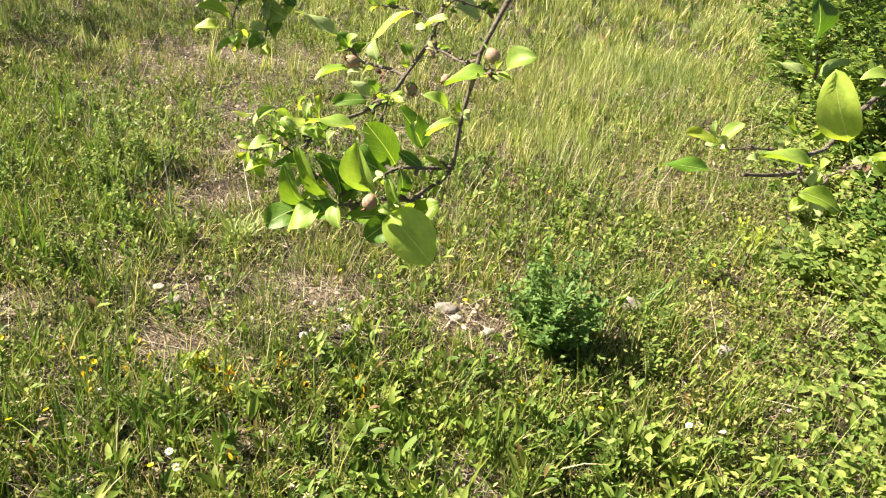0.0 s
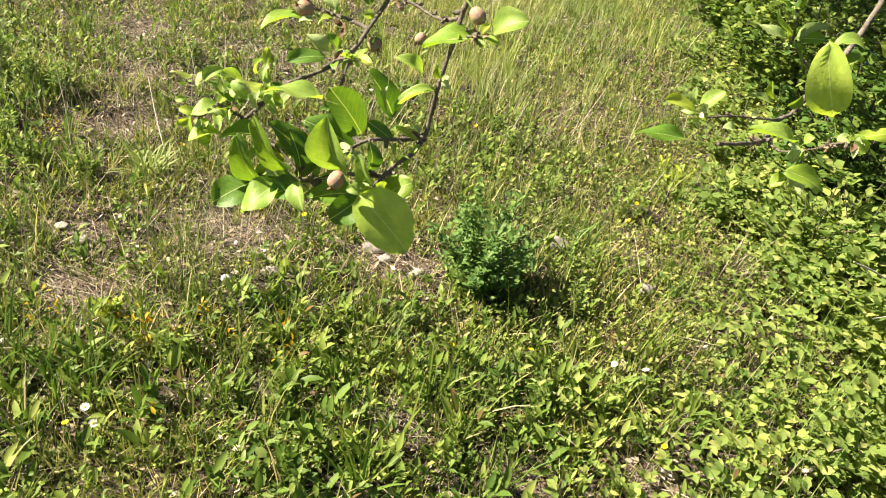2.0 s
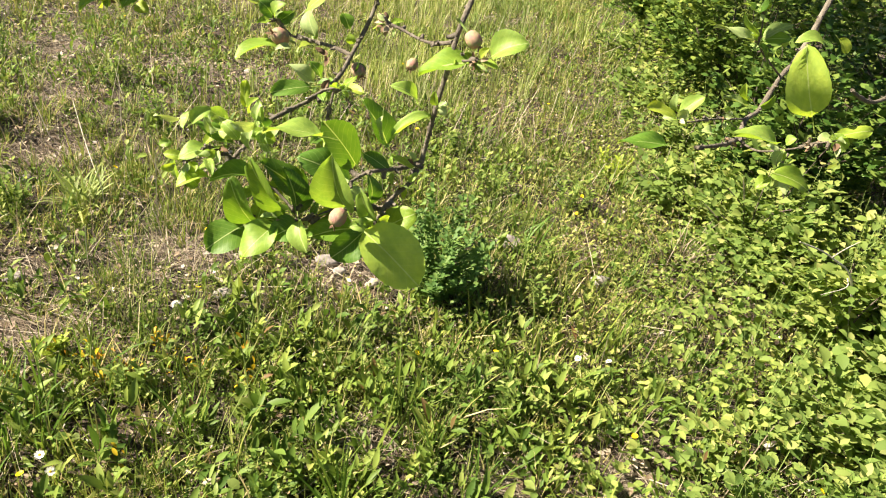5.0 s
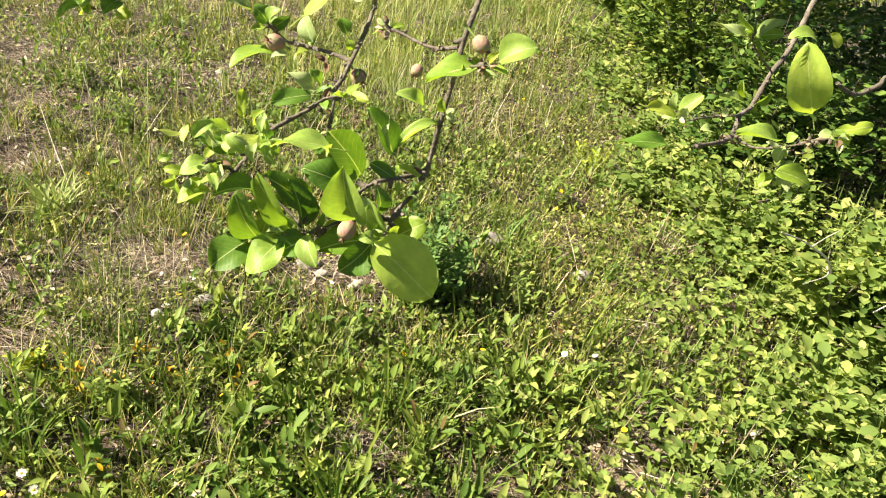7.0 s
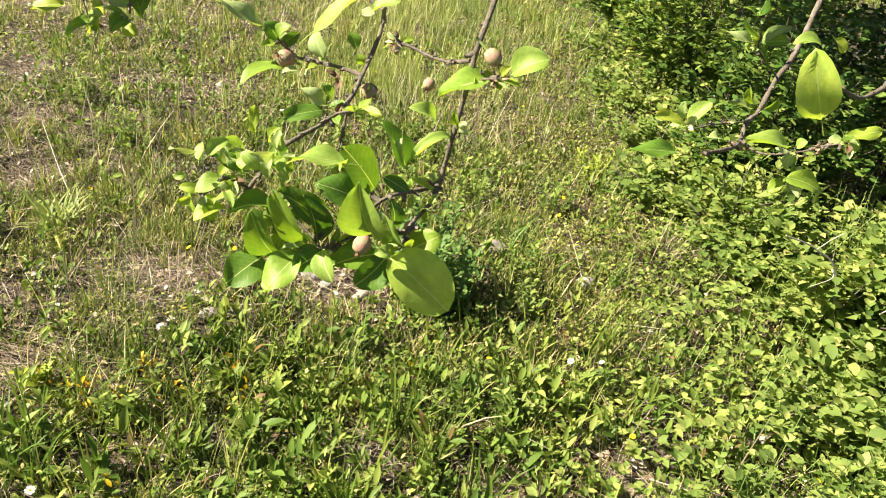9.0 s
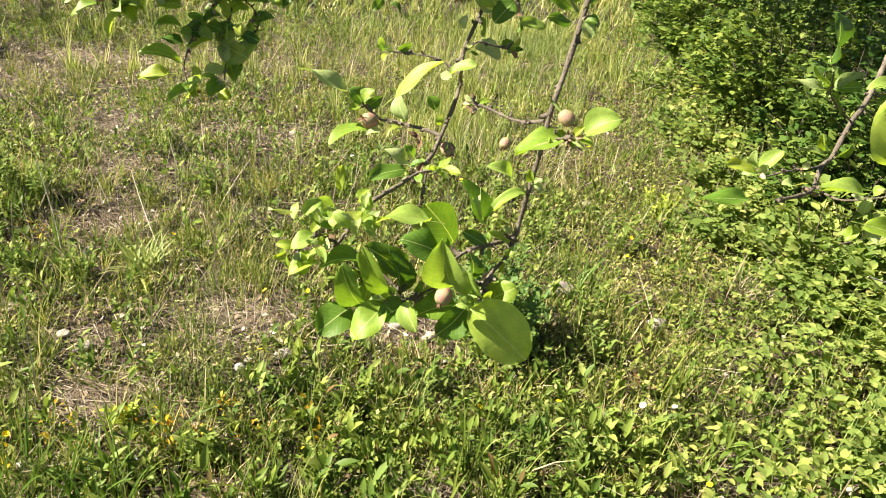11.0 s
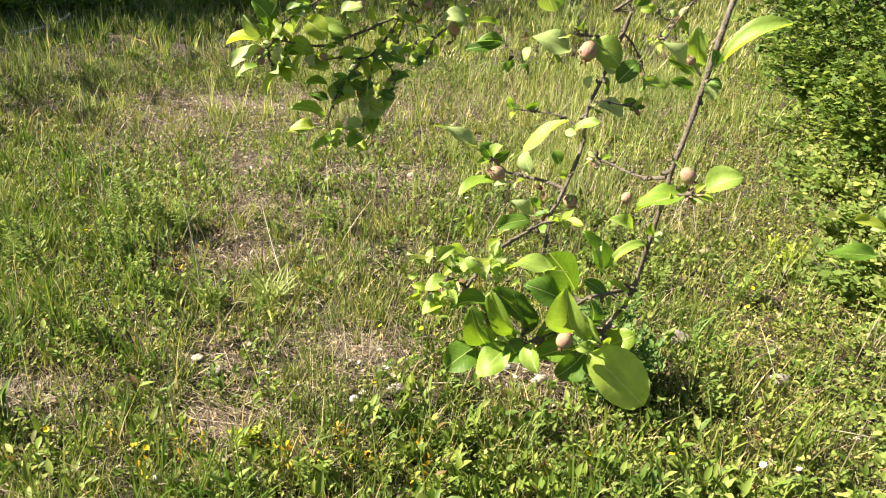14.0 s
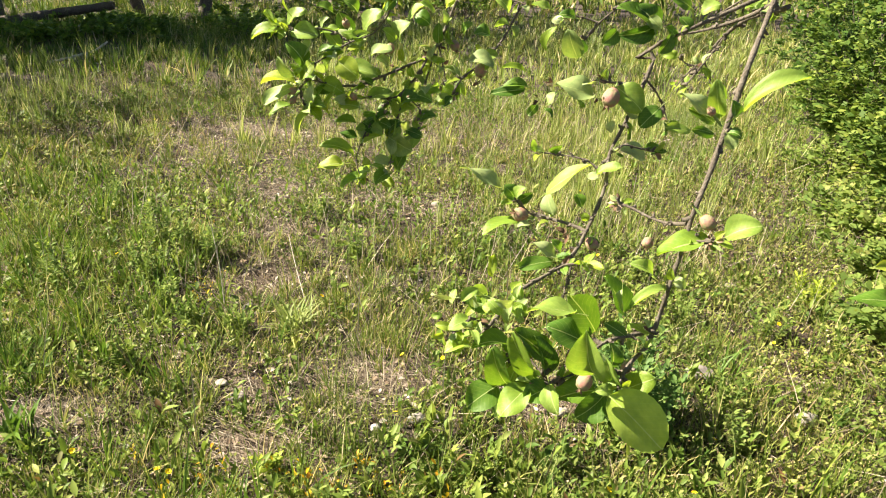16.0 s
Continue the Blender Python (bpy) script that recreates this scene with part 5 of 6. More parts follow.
# twigs above
twig(0.0028, 0.0009, [(0.068, 0.772, 1.449), (0.063, 0.800, 1.441), (0.058, 0.840, 1.433), (0.055, 0.880, 1.418), (0.049, 0.910, 1.399), (0.042, 0.930, 1.377), (0.032, 0.940, 1.362), (0.021, 0.950, 1.341)])
twig(0.0009, 0.0006, [(0.042, 0.930, 1.377), (0.058, 0.940, 1.350)])
twig(0.0009, 0.0006, [(0.036, 0.935, 1.368), (0.022, 0.930, 1.371), (0.012, 0.920, 1.380)])
twig(0.0042, 0.0009, [(0.340, 0.900, 1.580), (0.180, 0.970, 1.520), (0.021, 1.000, 1.496), (-0.043, 1.000, 1.433), (-0.074, 1.000, 1.405), (-0.089, 1.000, 1.384), (-0.106, 1.000, 1.369)])
twig(0.0011, 0.0007, [(-0.074, 1.000, 1.405), (-0.103, 1.000, 1.412), (-0.117, 1.000, 1.410)])
# the far spray
twig(0.0046, 0.0016, [(1.450, 0.450, 1.300), (1.100, 1.000, 1.750), (0.500, 1.200, 1.720), (0.100, 1.150, 1.580), (-0.235, 1.120, 1.461), (-0.256, 1.100, 1.424), (-0.265, 1.085, 1.403), (-0.277, 1.070, 1.370), (-0.295, 1.060, 1.344), (-0.321, 1.050, 1.333), (-0.336, 1.040, 1.326), (-0.362, 1.030, 1.316), (-0.386, 1.020, 1.307), (-0.419, 1.020, 1.307), (-0.454, 1.020, 1.313)], True)
twig(0.0019, 0.0011, [(-0.295, 1.060, 1.344), (-0.305, 1.050, 1.323), (-0.327, 1.040, 1.297), (-0.342, 1.030, 1.290), (-0.368, 1.020, 1.293), (-0.390, 1.010, 1.289)], True)
twig(0.0012, 0.0008, [(-0.287, 1.065, 1.350), (-0.289, 1.060, 1.336), (-0.297, 1.050, 1.308)], True)
twig(0.0013, 0.0008, [(-0.281, 1.065, 1.360), (-0.276, 1.070, 1.340), (-0.270, 1.070, 1.313), (-0.276, 1.070, 1.305)], True)
twig(0.0036, 0.0013, [(1.100, 1.000, 1.750), (0.500, 1.200, 1.720), (-0.152, 1.130, 1.449), (-0.169, 1.120, 1.415), (-0.193, 1.100, 1.367), (-0.219, 1.080, 1.339), (-0.248, 1.070, 1.313), (-0.259, 1.060, 1.293)], True)
twig(0.0013, 0.0009, [(-0.327, 1.040, 1.297), (-0.327, 1.030, 1.279), (-0.333, 1.020, 1.253), (-0.337, 1.020, 1.225), (-0.339, 1.010, 1.194)], True)
twig(0.0012, 0.0008, [(-0.342, 1.030, 1.290), (-0.360, 1.020, 1.267), (-0.375, 1.010, 1.241), (-0.385, 1.000, 1.207), (-0.377, 1.000, 1.183)], True)
twig(0.0014, 0.0009, [(-0.454, 1.020, 1.313), (-0.464, 1.010, 1.299), (-0.454, 1.000, 1.282), (-0.446, 0.995, 1.280)], True)
twig(0.0016, 0.0009, [(-0.343, 1.080, 1.430), (-0.348, 1.060, 1.402), (-0.367, 1.040, 1.374), (-0.396, 1.030, 1.363), (-0.428, 1.030, 1.343), (-0.453, 1.020, 1.329)], True)
twig(0.0013, 0.0009, [(-0.396, 1.030, 1.363), (-0.414, 1.040, 1.372), (-0.442, 1.030, 1.379), (-0.478, 1.020, 1.377), (-0.493, 1.020, 1.379)], True)
twig(0.0012, 0.0008, [(-0.327, 1.040, 1.297), (-0.303, 1.030, 1.280), (-0.296, 1.030, 1.261), (-0.305, 1.020, 1.243)], True)
# the branch over the bushes
twig(0.0104, 0.0021, [(1.480, 0.500, 1.220), (1.350, 0.850, 1.580), (1.050, 1.020, 1.620), (0.720, 1.020, 1.450), (0.576, 1.038, 1.344), (0.528, 1.000, 1.278), (0.510, 0.980, 1.252), (0.480, 0.950, 1.217), (0.455, 0.930, 1.200), (0.435, 0.910, 1.179), (0.415, 0.890, 1.163), (0.391, 0.870, 1.161), (0.370, 0.840, 1.147), (0.341, 0.810, 1.151), (0.310, 0.790, 1.154), (0.283, 0.775, 1.157)])
twig(0.0013, 0.0009, [(0.391, 0.870, 1.161), (0.333, 0.820, 1.176), (0.291, 0.790, 1.184), (0.262, 0.775, 1.184), (0.249, 0.770, 1.189)])
twig(0.0014, 0.0009, [(0.370, 0.840, 1.147), (0.357, 0.780, 1.158), (0.352, 0.730, 1.181), (0.350, 0.700, 1.199), (0.351, 0.690, 1.207), (0.353, 0.665, 1.221)])
twig(0.0011, 0.0009, [(0.352, 0.730, 1.181), (0.336, 0.700, 1.180), (0.328, 0.685, 1.174)])
twig(0.0014, 0.0009, [(0.455, 0.930, 1.200), (0.384, 0.880, 1.241), (0.369, 0.870, 1.256)])
twig(0.0062, 0.0031, [(1.350, 0.850, 1.580), (1.200, 1.050, 1.350), (0.859, 1.127, 1.177), (0.780, 1.100, 1.145), (0.730, 1.080, 1.134), (0.684, 1.060, 1.147), (0.661, 1.050, 1.158)])
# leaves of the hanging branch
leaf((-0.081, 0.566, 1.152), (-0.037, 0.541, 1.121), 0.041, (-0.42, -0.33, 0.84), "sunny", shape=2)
leaf((-0.062, 0.600, 1.136), (-0.041, 0.590, 1.156), 0.023, (-0.11, -0.78, 0.62), "young", shape=1)
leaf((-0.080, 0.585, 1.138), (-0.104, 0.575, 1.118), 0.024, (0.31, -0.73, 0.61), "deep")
leaf((-0.087, 0.600, 1.134), (-0.126, 0.585, 1.131), 0.026, (0.09, -0.38, 0.92))
leaf((-0.132, 0.575, 1.152), (-0.124, 0.555, 1.136), 0.017, (-0.52, -0.72, 0.45), "light")
leaf((-0.130, 0.585, 1.142), (-0.151, 0.570, 1.138), 0.022, (0.10, -0.70, 0.71), "deep")
leaf((-0.148, 0.580, 1.145), (-0.172, 0.560, 1.125), 0.025, (-0.07, -0.49, 0.87))
leaf((-0.174, 0.600, 1.130), (-0.200, 0.580, 1.118), 0.028, (-0.07, -0.49, 0.87))
leaf((-0.166, 0.590, 1.133), (-0.182, 0.575, 1.179), 0.021, (-0.44, -0.76, 0.48))
leaf((-0.165, 0.600, 1.127), (-0.158, 0.600, 1.154), 0.013, (-0.36, -0.50, 0.79), "young")
leaf((-0.142, 0.585, 1.152), (-0.167, 0.565, 1.199), 0.024, (-0.48, -0.68, 0.55))
leaf((-0.159, 0.615, 1.165), (-0.197, 0.600, 1.174), 0.023, (-0.23, -0.21, 0.95))
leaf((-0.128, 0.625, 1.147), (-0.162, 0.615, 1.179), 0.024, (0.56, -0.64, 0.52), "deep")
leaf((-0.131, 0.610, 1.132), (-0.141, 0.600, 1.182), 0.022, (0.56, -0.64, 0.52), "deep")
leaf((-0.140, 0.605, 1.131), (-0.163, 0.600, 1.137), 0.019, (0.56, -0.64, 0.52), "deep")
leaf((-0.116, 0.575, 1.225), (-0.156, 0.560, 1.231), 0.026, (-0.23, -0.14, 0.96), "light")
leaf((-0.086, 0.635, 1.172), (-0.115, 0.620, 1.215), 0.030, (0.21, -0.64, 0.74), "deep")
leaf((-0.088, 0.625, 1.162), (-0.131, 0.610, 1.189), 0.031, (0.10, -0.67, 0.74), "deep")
leaf((-0.098, 0.560, 1.170), (-0.111, 0.545, 1.219), 0.030, (-0.37, -0.69, 0.62), "light", shape=3)
leaf((-0.070, 0.585, 1.145), (-0.087, 0.575, 1.177), 0.018, (-0.52, -0.72, 0.45), "light")
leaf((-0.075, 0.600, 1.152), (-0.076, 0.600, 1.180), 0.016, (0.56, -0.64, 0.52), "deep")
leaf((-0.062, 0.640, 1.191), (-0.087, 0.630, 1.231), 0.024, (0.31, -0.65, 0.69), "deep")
leaf((-0.072, 0.630, 1.219), (-0.069, 0.625, 1.199), 0.011, (-0.77, -0.48, 0.43), "pale")
leaf((-0.033, 0.635, 1.223), (-0.064, 0.625, 1.205), 0.012, (-0.24, -0.24, 0.94), "light")
leaf((-0.039, 0.635, 1.175), (-0.060, 0.630, 1.187), 0.008, (-0.36, -0.50, 0.79), "young")
leaf((-0.061, 0.625, 1.175), (-0.083, 0.620, 1.191), 0.012, (0.56, -0.64, 0.52), "deep")
leaf((-0.027, 0.630, 1.232), (-0.021, 0.625, 1.227), 0.006, (-0.36, -0.50, 0.79), "pale")
leaf((-0.030, 0.630, 1.232), (-0.033, 0.628, 1.244), 0.007, (-0.36, -0.50, 0.79), "young")
leaf((-0.028, 0.630, 1.231), (-0.021, 0.625, 1.236), 0.005, (-0.36, -0.50, 0.79), "pale")
leaf((-0.041, 0.640, 1.231), (-0.064, 0.632, 1.246), 0.014, (-0.31, -0.51, 0.80), "light")
leaf((-0.008, 0.635, 1.269), (-0.048, 0.625, 1.258), 0.027, (-0.17, -0.25, 0.95))
leaf((0.004, 0.625, 1.278), (0.028, 0.615, 1.294), 0.022, (-0.31, -0.60, 0.74), "light")
leaf((-0.006, 0.622, 1.274), (-0.002, 0.620, 1.265), 0.005, (-0.36, -0.50, 0.79))
leaf((-0.184, 0.630, 1.187), (-0.212, 0.620, 1.205), 0.015, (-0.36, -0.50, 0.79))
leaf((-0.188, 0.630, 1.203), (-0.202, 0.625, 1.214), 0.013, (-0.36, -0.50, 0.79), "light")
leaf((-0.199, 0.615, 1.198), (-0.200, 0.610, 1.218), 0.008, (-0.77, -0.48, 0.43), "pale")
leaf((-0.190, 0.620, 1.191), (-0.189, 0.615, 1.214), 0.009, (-0.77, -0.48, 0.43), "light")
leaf((-0.200, 0.610, 1.190), (-0.221, 0.600, 1.185), 0.015, (-0.24, -0.24, 0.94), "light")
leaf((-0.199, 0.610, 1.168), (-0.222, 0.595, 1.167), 0.017, (-0.23, -0.39, 0.89))
leaf((-0.207, 0.600, 1.162), (-0.216, 0.600, 1.173), 0.009, (-0.36, -0.50, 0.79), "young")
leaf((-0.162, 0.645, 1.191), (-0.165, 0.640, 1.203), 0.014, (0.56, -0.64, 0.52), "deep")
leaf((-0.158, 0.650, 1.177), (-0.152, 0.650, 1.193), 0.012, (-0.77, -0.48, 0.43), "pale")
leaf((-0.186, 0.720, 1.179), (-0.186, 0.715, 1.206), 0.010, (-0.52, -0.67, 0.54), "young")
leaf((-0.164, 0.615, 1.205), (-0.156, 0.609, 1.190), 0.010, (-0.79, -0.61, -0.01), "pale")
leaf((-0.164, 0.598, 1.215), (-0.180, 0.588, 1.219), 0.009, (-0.64, -0.75, 0.16), "pale")
leaf((-0.217, 0.619, 1.169), (-0.213, 0.614, 1.150), 0.011, (-0.03, -0.28, 0.96))
leaf((-0.210, 0.615, 1.168), (-0.197, 0.605, 1.179), 0.008, (-0.50, -0.27, 0.82), "light")
leaf((-0.168, 0.598, 1.215), (-0.171, 0.602, 1.192), 0.010, (-0.67, -0.74, 0.01), "pale")
leaf((-0.206, 0.620, 1.179), (-0.188, 0.621, 1.188), 0.011, (0.72, -0.70, 0.04), "light")
leaf((-0.184, 0.600, 1.219), (-0.196, 0.611, 1.214), 0.007, (0.84, -0.32, 0.44), "pale")
leaf((-0.221, 0.617, 1.153), (-0.229, 0.619, 1.173), 0.012, (-0.90, -0.37, 0.25), "light")
leaf((-0.197, 0.617, 1.210), (-0.207, 0.612, 1.214), 0.006, (-0.67, -0.27, 0.69))
leaf((-0.218, 0.595, 1.217), (-0.237, 0.608, 1.213), 0.010, (0.57, -0.81, -0.10), "pale")
leaf((-0.161, 0.606, 1.212), (-0.162, 0.592, 1.206), 0.007, (-0.42, -0.23, 0.88), "light")
leaf((-0.227, 0.611, 1.191), (-0.237, 0.611, 1.189), 0.006, (-0.40, -0.83, 0.39), "light")
leaf((-0.199, 0.594, 1.190), (-0.193, 0.578, 1.185), 0.007, (0.07, -0.37, 0.93), "light")
leaf((-0.219, 0.614, 1.202), (-0.217, 0.626, 1.211), 0.008, (-0.59, -0.39, 0.71), "light")
leaf((-0.224, 0.606, 1.175), (-0.236, 0.609, 1.169), 0.007, (0.18, -0.97, 0.15), "young")
leaf((-0.210, 0.598, 1.214), (-0.197, 0.604, 1.224), 0.010, (0.30, -0.33, 0.90), "light")
leaf((-0.160, 0.593, 1.221), (-0.163, 0.600, 1.235), 0.009, (-0.27, -0.88, 0.39), "light")
leaf((-0.170, 0.591, 1.229), (-0.163, 0.576, 1.246), 0.006, (-0.57, -0.53, 0.63))
leaf((-0.192, 0.605, 1.206), (-0.175, 0.597, 1.207), 0.010, (-0.12, -0.86, 0.49), "young")
leaf((-0.166, 0.595, 1.221), (-0.162, 0.594, 1.234), 0.007, (-0.06, -0.38, 0.92), "pale")
leaf((-0.167, 0.605, 1.208), (-0.176, 0.616, 1.196), 0.006, (0.30, -0.72, 0.63), "light")
leaf((-0.163, 0.617, 1.200), (-0.179, 0.606, 1.202), 0.009, (-0.24, -0.61, 0.75), "pale")
leaf((-0.187, 0.594, 1.219), (-0.175, 0.589, 1.208), 0.010, (-0.42, -0.31, 0.85), "light")
leaf((-0.191, 0.620, 1.198), (-0.205, 0.614, 1.210), 0.009, (-0.83, -0.44, 0.34), "pale")
leaf((-0.167, 0.620, 1.200), (-0.166, 0.626, 1.210), 0.006, (-0.46, -0.41, 0.79), "light")
leaf((-0.169, 0.613, 1.205), (-0.151, 0.612, 1.198), 0.011, (-0.42, -0.69, 0.59))
# leaves of the second branch
leaf((-0.181, 0.785, 1.254), (-0.225, 0.770, 1.281), 0.023, (-0.33, -0.38, 0.87), "pale")
leaf((-0.139, 0.750, 1.263), (-0.097, 0.745, 1.298), 0.023, (-0.37, -0.44, 0.82), "light")
leaf((-0.137, 0.745, 1.264), (-0.129, 0.735, 1.244), 0.017, (-0.59, -0.69, 0.42), "pale")
leaf((-0.161, 0.765, 1.228), (-0.199, 0.750, 1.215), 0.023, (-0.12, -0.32, 0.94))
leaf((-0.166, 0.775, 1.247), (-0.178, 0.770, 1.261), 0.017, (0.56, -0.64, 0.52), "deep")
leaf((-0.168, 0.770, 1.248), (-0.159, 0.765, 1.263), 0.013, (-0.36, -0.50, 0.79), "light")
leaf((-0.169, 0.770, 1.245), (-0.181, 0.765, 1.242), 0.010, (-0.36, -0.50, 0.79), "young")
leaf((-0.163, 0.780, 1.241), (-0.149, 0.775, 1.253), 0.011, (0.56, -0.64, 0.52), "deep")
leaf((-0.150, 0.755, 1.228), (-0.164, 0.750, 1.225), 0.009, (-0.36, -0.50, 0.79), "pale")
leaf((-0.125, 0.700, 1.217), (-0.148, 0.690, 1.232), 0.017, (-0.22, -0.52, 0.83), "pale")
leaf((-0.129, 0.685, 1.218), (-0.161, 0.675, 1.213), 0.015, (-0.36, -0.50, 0.79))
leaf((-0.119, 0.700, 1.220), (-0.129, 0.695, 1.235), 0.011, (0.56, -0.64, 0.52))
leaf((-0.105, 0.760, 1.261), (-0.098, 0.755, 1.249), 0.013, (0.56, -0.64, 0.52))
leaf((-0.086, 0.720, 1.230), (-0.090, 0.715, 1.219), 0.011, (0.56, -0.64, 0.52), "deep")
leaf((-0.099, 0.730, 1.251), (-0.095, 0.730, 1.242), 0.008, (-0.36, -0.50, 0.79), "young")
leaf((-0.086, 0.775, 1.278), (-0.062, 0.770, 1.290), 0.015, (-0.24, -0.24, 0.94), "light")
leaf((-0.095, 0.770, 1.279), (-0.084, 0.765, 1.277), 0.009, (-0.36, -0.50, 0.79), "pale")
leaf((-0.118, 0.670, 1.180), (-0.109, 0.665, 1.170), 0.009, (0.56, -0.64, 0.52))
# leaves higher up
leaf((-0.091, 0.825, 1.350), (-0.133, 0.815, 1.361), 0.033, (-0.07, -0.59, 0.80), "pale")
leaf((-0.104, 0.820, 1.344), (-0.105, 0.815, 1.338), 0.012, (0.61, -0.63, 0.49))
leaf((-0.069, 0.820, 1.361), (-0.041, 0.810, 1.339), 0.028, (-0.27, -0.65, 0.71), "light")
leaf((-0.021, 0.825, 1.340), (-0.040, 0.820, 1.319), 0.021, (0.25, -0.70, 0.67), "deep")
leaf((-0.055, 0.820, 1.324), (-0.049, 0.815, 1.306), 0.012, (0.61, -0.63, 0.49))
leaf((-0.069, 0.820, 1.324), (-0.071, 0.820, 1.311), 0.010, (-0.32, -0.56, 0.76), "pale")
leaf((-0.042, 0.825, 1.330), (-0.059, 0.820, 1.336), 0.012, (-0.73, -0.55, 0.41), "pale")
leaf((-0.057, 0.815, 1.297), (-0.031, 0.810, 1.288), 0.018, (-0.18, -0.57, 0.80), "pale")
leaf((-0.032, 0.820, 1.297), (-0.017, 0.820, 1.301), 0.008, (0.61, -0.63, 0.49), "deep")
leaf((-0.024, 0.820, 1.292), (-0.007, 0.820, 1.295), 0.008, (0.61, -0.63, 0.49), "deep")
leaf((0.013, 0.820, 1.318), (-0.015, 0.815, 1.322), 0.012, (-0.32, -0.56, 0.76), "light")
leaf((-0.013, 0.825, 1.310), (-0.014, 0.820, 1.325), 0.009, (0.61, -0.63, 0.49), "deep")
leaf((-0.112, 0.830, 1.384), (-0.126, 0.820, 1.414), 0.021, (-0.47, -0.66, 0.59), "pale")
leaf((-0.108, 0.830, 1.388), (-0.109, 0.825, 1.405), 0.010, (0.61, -0.63, 0.49), "deep")
leaf((-0.146, 0.860, 1.386), (-0.139, 0.855, 1.414), 0.013, (-0.73, -0.55, 0.41), "young")
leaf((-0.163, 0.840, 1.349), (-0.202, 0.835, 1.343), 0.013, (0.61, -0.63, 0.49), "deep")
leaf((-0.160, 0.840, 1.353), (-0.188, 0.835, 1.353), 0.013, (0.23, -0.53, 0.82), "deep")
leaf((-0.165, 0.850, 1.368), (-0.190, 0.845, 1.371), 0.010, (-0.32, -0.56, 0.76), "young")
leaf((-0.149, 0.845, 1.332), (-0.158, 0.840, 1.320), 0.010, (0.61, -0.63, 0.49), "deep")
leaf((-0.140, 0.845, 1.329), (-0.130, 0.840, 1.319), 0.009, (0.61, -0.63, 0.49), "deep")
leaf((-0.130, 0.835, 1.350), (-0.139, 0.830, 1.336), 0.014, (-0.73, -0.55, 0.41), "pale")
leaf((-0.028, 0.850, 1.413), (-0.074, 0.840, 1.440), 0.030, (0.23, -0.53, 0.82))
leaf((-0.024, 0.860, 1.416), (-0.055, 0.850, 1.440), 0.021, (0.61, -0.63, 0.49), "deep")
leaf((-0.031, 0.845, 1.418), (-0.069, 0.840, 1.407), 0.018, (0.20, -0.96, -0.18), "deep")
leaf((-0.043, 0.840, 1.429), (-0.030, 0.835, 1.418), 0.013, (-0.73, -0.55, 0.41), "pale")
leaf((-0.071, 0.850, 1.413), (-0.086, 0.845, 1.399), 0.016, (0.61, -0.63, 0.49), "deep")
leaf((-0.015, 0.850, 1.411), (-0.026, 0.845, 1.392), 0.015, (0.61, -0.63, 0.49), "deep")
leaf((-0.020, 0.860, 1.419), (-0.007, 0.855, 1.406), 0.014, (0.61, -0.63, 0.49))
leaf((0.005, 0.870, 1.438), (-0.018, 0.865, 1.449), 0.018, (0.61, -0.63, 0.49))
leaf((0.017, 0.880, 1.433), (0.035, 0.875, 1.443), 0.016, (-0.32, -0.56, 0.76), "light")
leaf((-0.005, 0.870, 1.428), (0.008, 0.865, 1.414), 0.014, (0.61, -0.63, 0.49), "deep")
leaf((0.075, 0.900, 1.437), (0.098, 0.895, 1.450), 0.015, (-0.32, -0.56, 0.76), "light")
leaf((-0.184, 0.950, 1.419), (-0.202, 0.945, 1.435), 0.018, (-0.32, -0.56, 0.76), "light")
leaf((-0.141, 0.900, 1.428), (-0.163, 0.895, 1.432), 0.013, (-0.32, -0.56, 0.76), "light")
leaf((-0.112, 0.900, 1.420), (-0.131, 0.895, 1.423), 0.012, (0.61, -0.63, 0.49), "deep")
leaf((0.013, 0.675, 1.375), (0.057, 0.665, 1.407), 0.019, (-0.30, -0.34, 0.89), "light")
leaf((-0.010, 0.670, 1.368), (-0.042, 0.660, 1.387), 0.019, (-0.37, -0.55, 0.75), "pale")
leaf((-0.006, 0.675, 1.361), (-0.030, 0.670, 1.373), 0.012, (0.61, -0.63, 0.49), "deep")
leaf((-0.004, 0.670, 1.364), (-0.016, 0.660, 1.397), 0.014, (-0.51, -0.71, 0.49), "light")
leaf((-0.001, 0.685, 1.363), (-0.003, 0.680, 1.392), 0.010, (0.61, -0.63, 0.49))
leaf((0.014, 0.685, 1.361), (0.008, 0.680, 1.379), 0.013, (0.61, -0.63, 0.49), "deep")
leaf((0.008, 0.680, 1.353), (0.019, 0.675, 1.350), 0.009, (0.61, -0.63, 0.49), "deep")
leaf((0.007, 0.680, 1.351), (0.014, 0.675, 1.339), 0.011, (-0.32, -0.56, 0.76), "pale")
leaf((-0.002, 0.680, 1.350), (-0.023, 0.675, 1.355), 0.009, (0.61, -0.63, 0.49), "deep")
